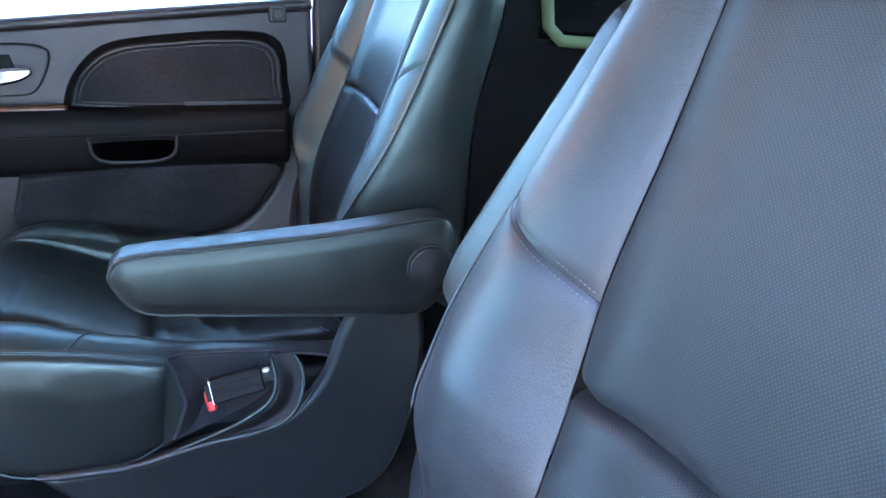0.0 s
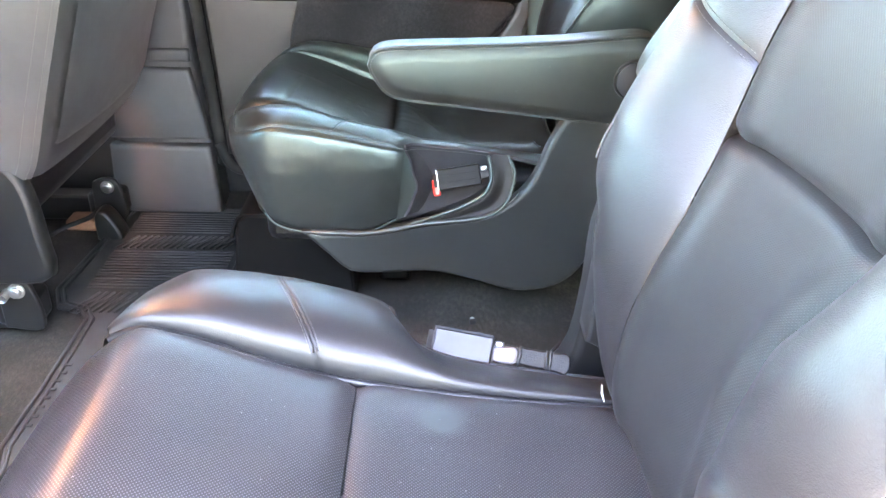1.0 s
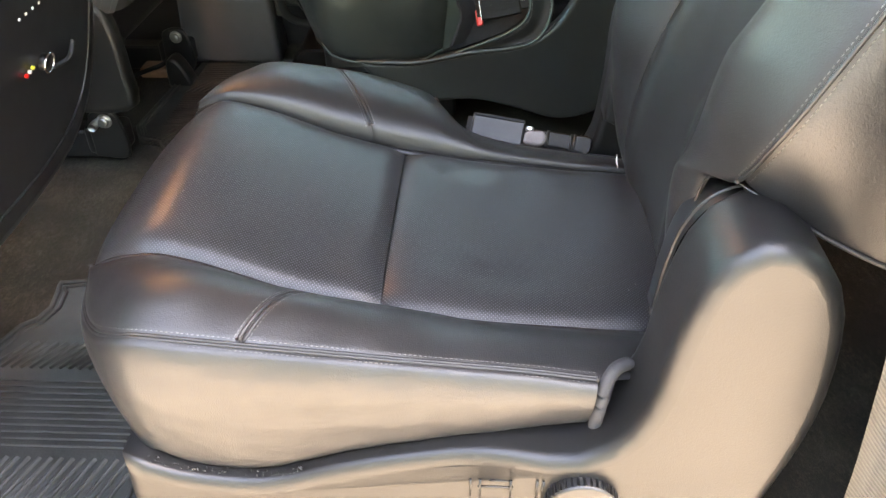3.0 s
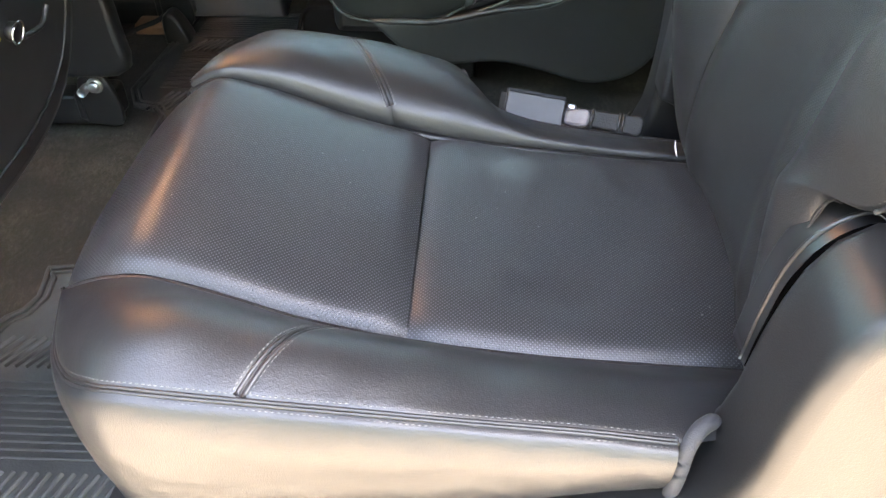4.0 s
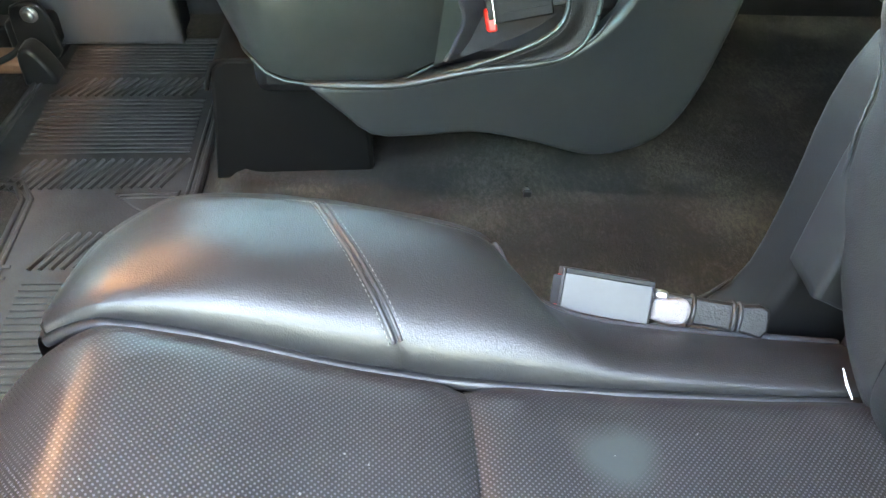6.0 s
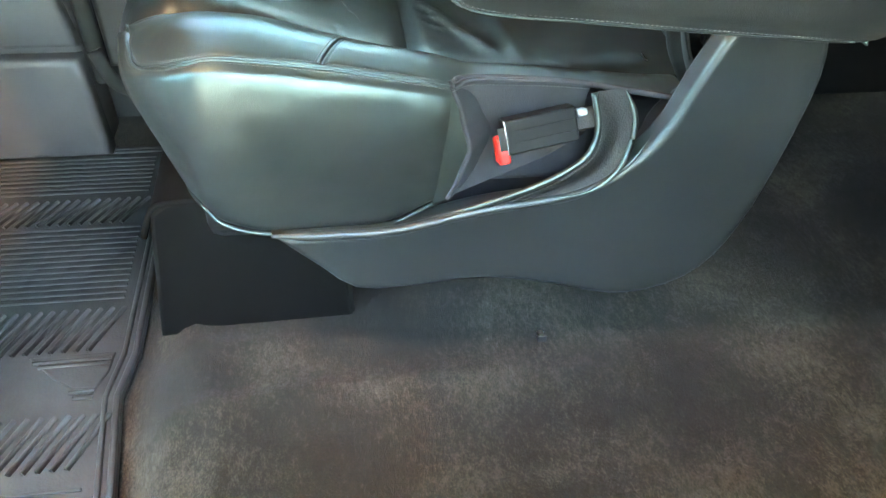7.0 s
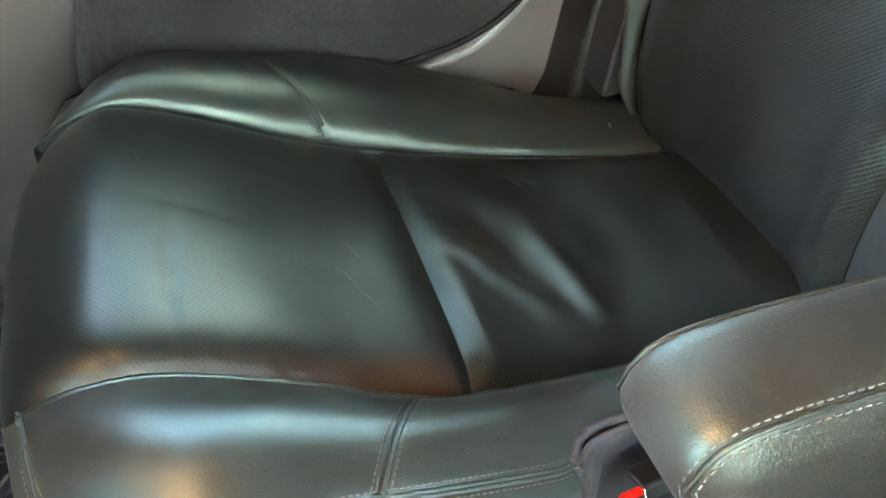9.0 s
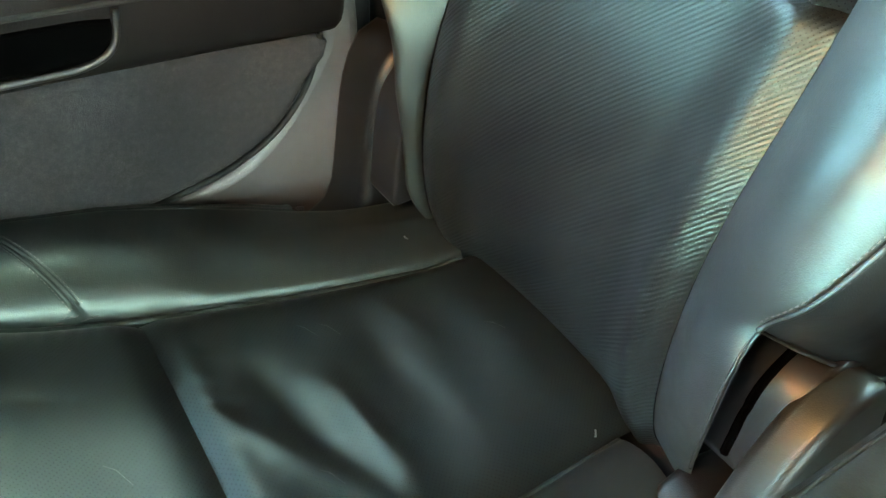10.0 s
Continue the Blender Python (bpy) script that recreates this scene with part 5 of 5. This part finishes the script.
for i in range(5):
    part("button", box(-0.001, 0.0015, 0.398 + 0.0165 * i, 0.4010 + 0.0165 * i, 0.578 + 0.001 * i, 0.581 + 0.001 * i, 0.0005), WHITE, fps, "small pale button mark")
fps.matrix_world = Matrix.Translation((-0.205, -0.008, 0)) @ Matrix.Translation((0, 0, 0.3)) @ Matrix.Rotation(radians(14), 4, "Y") @ Matrix.Translation((0, 0, -0.3)) @ fps.matrix_world
part("cushion", box(-0.72, -0.36, 0.04, 0.56, 0.20, 0.38, 0.03, 4), LEATHER, fps)
for yy in (0.07, 0.53):
    part("rail", box(-0.75, -0.45, yy - 0.025, yy + 0.025, 0.008, 0.21, 0.006), GLOSS_PLASTIC, fps)

# ---------------------------------------------------------------- far rear door
DY = 1.62
door = thing("door_1", "charcoal rear door trim with cloth inset and pull", "car door", (0.2, DY, 0.2), kind="structure")
outline = [(-0.14, 0.16), (-0.155, 0.45), (-0.17, 0.70), (-0.175, 0.805), (0.07, 0.822), (0.51, 0.858), (0.63, 0.866), (0.632, 0.62), (0.632, 0.45), (0.60, 0.32), (0.44, 0.21), (0.34, 0.16)]
part("lower_panel", slab(outline, DY, DY + 0.06, 0.010, 3), TRIM, door)
sill = spline([(-0.17, DY + 0.006, 0.806), (0.07, DY + 0.004, 0.826), (0.51, DY + 0.004, 0.862), (0.63, DY + 0.006, 0.870)], 40)
part("belt_roll", tube(sill, 0.012, 10), TRIM, door)
ins = round_outline([(0.172, 0.682), (0.185, 0.72), (0.215, 0.757), (0.262, 0.783), (0.36, 0.795), (0.46, 0.80), (0.53, 0.795), (0.556, 0.77), (0.560, 0.72), (0.556, 0.674), (0.45, 0.674), (0.30, 0.674)], 5)
# the recess round the inset is only a black sheet, its shade painted
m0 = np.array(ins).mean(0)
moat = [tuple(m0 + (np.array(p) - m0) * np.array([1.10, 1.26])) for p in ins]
part("inset_recess_shade", slab(moat, DY - 0.0035, DY + 0.001, 0.001, 1), MATT_BLACK, door, "black sheet standing in for the shaded recess round the inset")
part("inset_step", box(0.375, 0.566, DY - 0.016, DY + 0.002, 0.668, 0.686, 0.004), TRIM, door)
part("inset", slab(ins, DY - 0.010, DY + 0.002, 0.006, 3), DOOR_FELT, door, "dark cloth inset panel")
for r_, o_ in ((0.0045, 0.0), (0.003, 0.014)):
    c_ = np.array(ins)
    m0 = c_.mean(0)
    q = [(p[0] + (m0[0] - p[0]) * o_ * 4, DY - 0.009, p[1] + (m0[1] - p[1]) * o_ * 8) for p in c_]
    part("inset_bead", tube(q, r_, 8, close=True), TRIM, door)
arm_prof = [(DY + 0.01, 0.678), (DY - 0.045, 0.672), (DY - 0.060, 0.655), (DY - 0.060, 0.620), (DY - 0.048, 0.568), (DY - 0.02, 0.552), (DY + 0.01, 0.552)]
ap = round_outline(arm_prof, 4)
part("armrest_ledge", slab(ap, -0.06, 0.575, 0.02, 4, "x"), LEDGE, door, "padded dark door armrest ledge")
# dark cord laid on the ledge for a groove's shade
part("ledge_groove_shade", tube([(x, DY - 0.0605, 0.630) for x in np.linspace(-0.04, 0.56, 20)], 0.003, 6), SEAM, door)
# no hollow is cut: a black slab paints the pull cup's shade
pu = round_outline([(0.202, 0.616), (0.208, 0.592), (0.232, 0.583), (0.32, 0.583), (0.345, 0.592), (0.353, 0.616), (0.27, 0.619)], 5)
part("pull_cup_shade", slab(pu, DY - 0.063, DY - 0.045, 0.003, 2), VOID, door, "black slab standing in for the shaded pull hollow")
part("pull_rim", tube([(x, DY - 0.062, z) for x, z in spline([(0.198, 0.626), (0.203, 0.594), (0.230, 0.580), (0.276, 0.578), (0.324, 0.580), (0.350, 0.594), (0.357, 0.626)], 40)], 0.0036, 8), TRIM, door)
part("wood_strip", box(-0.13, 0.165, DY - 0.030, DY + 0.0, 0.662, 0.684, 0.006), WOOD, door, "glossy walnut strip")
bz = round_outline([(-0.02, 0.700), (-0.025, 0.785), (0.06, 0.795), (0.13, 0.790), (0.142, 0.765), (0.115, 0.71), (0.08, 0.698)], 5)
part("handle_bezel", slab(bz, DY - 0.008, DY + 0.002, 0.004, 2), TRIM, door)
# dark slab on the bezel paints the hollow behind the handle
part("handle_cup_shade", slab([(0.0, 0.72), (0.0, 0.775), (0.075, 0.775), (0.085, 0.74), (0.07, 0.72)], DY - 0.010, DY - 0.004, 0.002, 1), SEAM, door)
part("inner_handle", slab(round_outline([(-0.02, 0.725), (-0.02, 0.742), (0.06, 0.752), (0.112, 0.752), (0.105, 0.735), (0.06, 0.722)], 4), DY - 0.030, DY - 0.016, 0.005, 3), CHROME, door, "chrome door handle")
part("lock_switch", box(0.545, 0.580, DY - 0.008, DY + 0.002, 0.835, 0.870, 0.003), PLASTIC, door)
part("lock_key", box(0.553, 0.572, DY - 0.012, DY - 0.006, 0.842, 0.862, 0.002), TRIM, door)
pk = round_outline([(0.065, 0.55), (0.04, 0.44), (0.06, 0.402), (0.20, 0.400), (0.319, 0.408), (0.385, 0.418), (0.442, 0.434), (0.492, 0.462), (0.528, 0.505), (0.545, 0.555), (0.30, 0.565)], 6)
part("map_pocket", slab(pk, DY - 0.046, DY + 0.002, 0.012, 4), DOOR_FELT, door, "carpeted door pocket panel")
# dark cord for the shaded line along the pocket's edge
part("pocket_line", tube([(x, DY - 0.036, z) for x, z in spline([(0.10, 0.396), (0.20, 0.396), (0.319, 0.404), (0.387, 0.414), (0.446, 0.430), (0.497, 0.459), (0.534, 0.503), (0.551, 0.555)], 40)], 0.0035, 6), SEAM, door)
part("lower_roll", slab(round_outline([(0.0, 0.22), (0.02, 0.395), (0.30, 0.395), (0.46, 0.42), (0.55, 0.52), (0.566, 0.580), (0.600, 0.586), (0.605, 0.52), (0.604, 0.40), (0.596, 0.30), (0.54, 0.22), (0.2, 0.19)], 5), DY - 0.024, DY + 0.004, 0.016, 4), TRIM_LOW, door)
gw = thing("window_1", "tinted rear door window", "window", (0.2, DY + 0.04, 0.9), kind="structure")
gl = part("pane", slab([(-0.15, 0.80), (-0.10, 1.32), (0.60, 1.33), (0.62, 0.86)], DY + 0.035, DY + 0.041, 0, 1), GLASS, gw, smooth=False)
gl.visible_shadow = False
part("seal", tube([(-0.152, 1.62, 0.14), (-0.165, 1.60, 0.45), (-0.182, 1.61, 0.70), (-0.19, 1.63, 0.95), (-0.15, 1.64, 1.32)], 0.014, 8), SEAM, door, "black rubber door seal")
part("sill_seal", tube(spline([(-0.155, 1.605, 0.20), (-0.12, 1.60, 0.135), (0.0, 1.60, 0.12), (0.3, 1.60, 0.12)], 30), 0.012, 8), SEAM, door)

# pillars, sides, roof and the rest of the cabin shell


def shell(name, bm, mat, label, cat):
    return tagged(part(name, bm, mat), label, cat, kind="structure")


shell("trim_pillar", slab([(-0.42, 0.03), (-0.40, 0.22), (-0.37, 0.40), (-0.35, 1.37), (-0.20, 1.37), (-0.195, 0.40), (-0.17, 0.22), (-0.16, 0.03)], 1.60, 1.68, 0.012, 3), PILLAR, "grey plastic lower pillar trim", "pillar")
shell("trim_pillar_step", slab([(-0.412, 0.215), (-0.392, 0.39), (-0.20, 0.39), (-0.170, 0.215)], 1.580, 1.62, 0.010, 3), PILLAR, "stepped lower pillar cover", "pillar")
shell("trim_pillar_band", slab([(-0.391, 0.405), (-0.388, 0.435), (-0.199, 0.435), (-0.198, 0.405)], 1.586, 1.62, 0.008, 3), PILLAR, "raised band across the pillar trim", "pillar")
shell("trim_kick_panel", slab([(-0.425, 0.02), (-0.415, 0.200), (-0.172, 0.200), (-0.158, 0.02)], 1.570, 1.62, 0.012, 3), PILLAR, "grey kick panel below the pillar", "pillar")
shell("wall_far_sill", slab([(-0.45, -0.4), (-0.45, 0.78), (0.70, 0.78), (0.70, -0.4)], 1.69, 1.74, 0.004, 1), BODY, "dark body side behind the door trim", "wall")
shell("wall_far_front", slab([(-1.6, 0.0), (-1.6, 0.85), (-0.44, 0.87), (-0.42, 0.0)], 1.64, 1.70, 0.01, 2), TRIM, "charcoal front door trim", "door")
shell("wall_far_rear", slab([(0.635, 0.05), (0.635, 1.37), (1.13, 1.37), (1.13, 0.80), (1.75, 0.80), (1.75, 1.37), (2.1, 1.37), (2.1, 0.05)], 1.62, 1.70, 0.01, 2), PLASTIC, "black rear side trim", "wall")
shell("wall_near_rear", slab([(0.80, -0.4), (0.80, 1.37), (1.13, 1.37), (1.13, 0.80), (1.75, 0.80), (1.75, 1.37), (2.1, 1.37), (2.1, -0.4)], -0.16, -0.09, 0.01, 2), PLASTIC, "black rear side trim", "wall")
shell("trim_front_sill", box(-1.6, -0.58, -0.20, -0.10, -0.30, 0.03, 0.02, 3), PLASTIC, "black front door sill trim", "sill")
shell("trim_near_pillar", slab([(-0.62, 0.0), (-0.60, 1.37), (-0.50, 1.37), (-0.50, 0.0)], -0.16, -0.09, 0.01, 2), TRIM, "charcoal pillar trim", "pillar")
shell("wall_near_front", slab([(-1.6, 0.03), (-1.6, 0.85), (-0.60, 0.88), (-0.60, 0.03)], -0.18, -0.10, 0.01, 2), TRIM, "charcoal front door trim", "door")
# out of view; added so the backrest bolster mirrors dark trim, not sky
door2 = thing("door_2", "unseen open rear door added to block sky, charcoal trim", "car door", (-0.70, -0.65, -0.1), kind="structure")
part("panel", slab([(-1.18, -0.10), (-1.20, 0.84), (-0.20, 0.87), (-0.20, 0.0)], -0.76, -0.66, 0.02, 3, "x"), TRIM, door2)
part("window_frame", box(-0.73, -0.69, -1.20, -1.13, 0.84, 1.34, 0.01), TRIM, door2)
part("header", box(-0.73, -0.69, -1.13, -0.20, 1.28, 1.34, 0.01), TRIM, door2)
DARK_GLASS = nodes_of("front window glass")[0]
dg = DARK_GLASS.node_tree.nodes["Principled BSDF"]
dg.inputs["Base Color"].default_value = (0.14, 0.21, 0.195, 1)
dg.inputs["Roughness"].default_value = 0.0
dg.inputs["Transmission Weight"].default_value = 1.0
dg.inputs["IOR"].default_value = 1.1
CLEAR_GLASS = DARK_GLASS.copy()
CLEAR_GLASS.name = "green windscreen glass"
CLEAR_GLASS.node_tree.nodes["Principled BSDF"].inputs["Base Color"].default_value = (0.38, 0.58, 0.54, 1)
for nm, pr, ya, yb in (("window_3", [(-1.6, 0.85), (-1.2, 1.37), (-0.61, 1.37), (-0.60, 0.88)], -0.150, -0.144), ("window_4", [(-1.6, 0.85), (-1.2, 1.37), (-0.36, 1.37), (-0.43, 0.87)], 1.660, 1.666)):
    w = thing(nm, "tinted front door window", "window", (-0.9, ya, 0.86), kind="structure")
    part("pane", slab(pr, ya, yb, 0, 1), CLEAR_GLASS if ya > 1 else DARK_GLASS, w, smooth=False).visible_shadow = False
tail = thing("window_6", "dark tinted tailgate window", "window", (2.13, 0.78, 0.9), kind="structure")
part("pane", slab([(2.12, 0.87), (2.126, 0.87), (2.106, 1.38), (2.10, 1.38)], -0.16, 1.70, 0, 1), DARK_GLASS, tail, smooth=False)
part("pane", box(-0.713, -0.707, -1.13, -0.20, 0.855, 1.28, 0), plain("door privacy glass", (0.010, 0.012, 0.0115), 0.06), door2, smooth=False).visible_shadow = False
wind = thing("window_5", "green tinted windscreen", "window", (-1.7, 0.78, 0.8), kind="structure")
part("pane", slab([(-1.75, 0.79), (-1.744, 0.79), (-1.194, 1.38), (-1.20, 1.38)], -0.16, 1.70, 0, 1), CLEAR_GLASS, wind, smooth=False).visible_shadow = False
shell("trim_sill", box(-0.58, 0.80, -0.20, -0.10, -0.30, 0.03, 0.02, 3), PLASTIC, "black door sill trim", "sill")
shell("ceiling", box(-1.2, 2.1, -0.17, 1.72, 1.36, 1.42, 0.02, 3), HEADLINER, "dark cloth headliner", "ceiling")
shell("wall_rear", box(1.98, 2.16, -0.16, 1.70, -0.05, 0.88, 0.01), PLASTIC, "black tailgate trim below the glass", "wall")
shell("wall_front", slab([(-1.75, 0.0), (-1.75, 0.80), (-1.35, 0.78), (-1.25, 0.66), (-1.25, 0.0)], -0.1, 1.66, 0.03, 3), PLASTIC, "black dashboard", "dashboard")
# unseen wall, added to hold back low sky from the open doorway
SKY_BLOCKER = surface("grey-green stucco", (0.31, 0.37, 0.33), 0.9, patch=2, grain=80, grain_depth=0.001, bump=0.4)
shell("wall_sky_blocker", box(-14, 14, -4.2, -4.0, -0.56, 3.8, 0.02, 1), SKY_BLOCKER, "added grey-green wall that blocks low sky beside the vehicle", "wall")
shell("ground", box(-60, 60, -60, 60, -0.60, -0.55, 0), CONCRETE, "sunlit pale concrete ground", "ground")

# rear quarter window with its pale frame, and the third-row bench below it
qw = thing("window_2", "rear quarter window with pale green frame", "window", (1.3, 1.63, 1.0), kind="structure")
fr = [(x, 1.612, z) for x, z in round_outline([(1.145, 0.83), (1.13, 1.0), (1.15, 1.33), (1.40, 1.34), (1.72, 1.33), (1.74, 1.0), (1.72, 0.82), (1.40, 0.795), (1.18, 0.80)], 5)]
part("frame", tube(fr, 0.014, 10, close=True), plain("pale green seal", (0.26, 0.33, 0.15), 0.5), qw, "pale green rubber frame")
gl = part("pane", slab([(1.12, 0.79), (1.12, 1.36), (1.76, 1.36), (1.76, 0.79)], 1.655, 1.660, 0, 1), plain("privacy glass", (0.012, 0.014, 0.013), 0.08), qw, "dark privacy glass", smooth=False)
# unseen opaque pane, added to keep sun and fill out of this opening
nq = thing("window_7", "unseen opaque rear quarter pane that blocks sun", "window", (1.3, -0.13, 1.0), kind="structure")
part("pane", slab([(1.12, 0.79), (1.12, 1.36), (1.76, 1.36), (1.76, 0.79)], -0.130, -0.125, 0, 1), plain("near privacy glass", (0.012, 0.014, 0.013), 0.08), nq, smooth=False)
bench = thing("rear_bench", "dark third-row bench in the shade", "car seat", (1.5, 0.78, 0.06))
part("seat_cushion", box(1.20, 1.70, 0.15, 1.50, 0.20, 0.42, 0.05, 4), LEATHER, bench)
part("backrest", slab(round_outline([(1.62, 0.36), (1.70, 0.85), (1.78, 0.92), (1.88, 0.90), (1.86, 0.36)], 4), 0.15, 1.50, 0.03, 4), LEATHER, bench)
part("base", box(1.25, 1.80, 0.20, 1.45, 0.05, 0.21, 0.01), PLASTIC, bench)

# seat belt hanging beside the near seat
belt = thing("seat_belt", "seat belt strap hanging beside the seat", "seat belt", (0.72, -0.09, 0.1))
q = spline([(0.668, -0.085, 0.10), (0.664, -0.085, 0.38), (0.655, -0.085, 0.50), (0.648, -0.085, 0.58), (0.650, -0.085, 0.72), (0.68, -0.085, 1.05)], 40)
G = np.stack([q + np.array([0.0, -0.012, 0]), q + np.array([0.024, 0.0, 0]), q + np.array([0.048, 0.010, 0])], 1)
panel("strap", G, WEB, belt, (0, -1, 0), thick=0.0015)
part("tongue", slab(round_outline([(0.640, 0.605), (0.628, 0.64), (0.645, 0.672), (0.690, 0.665), (0.695, 0.62), (0.67, 0.598)], 4), -0.104, -0.096, 0.003, 2), STEEL, belt, "grey metal belt tongue")
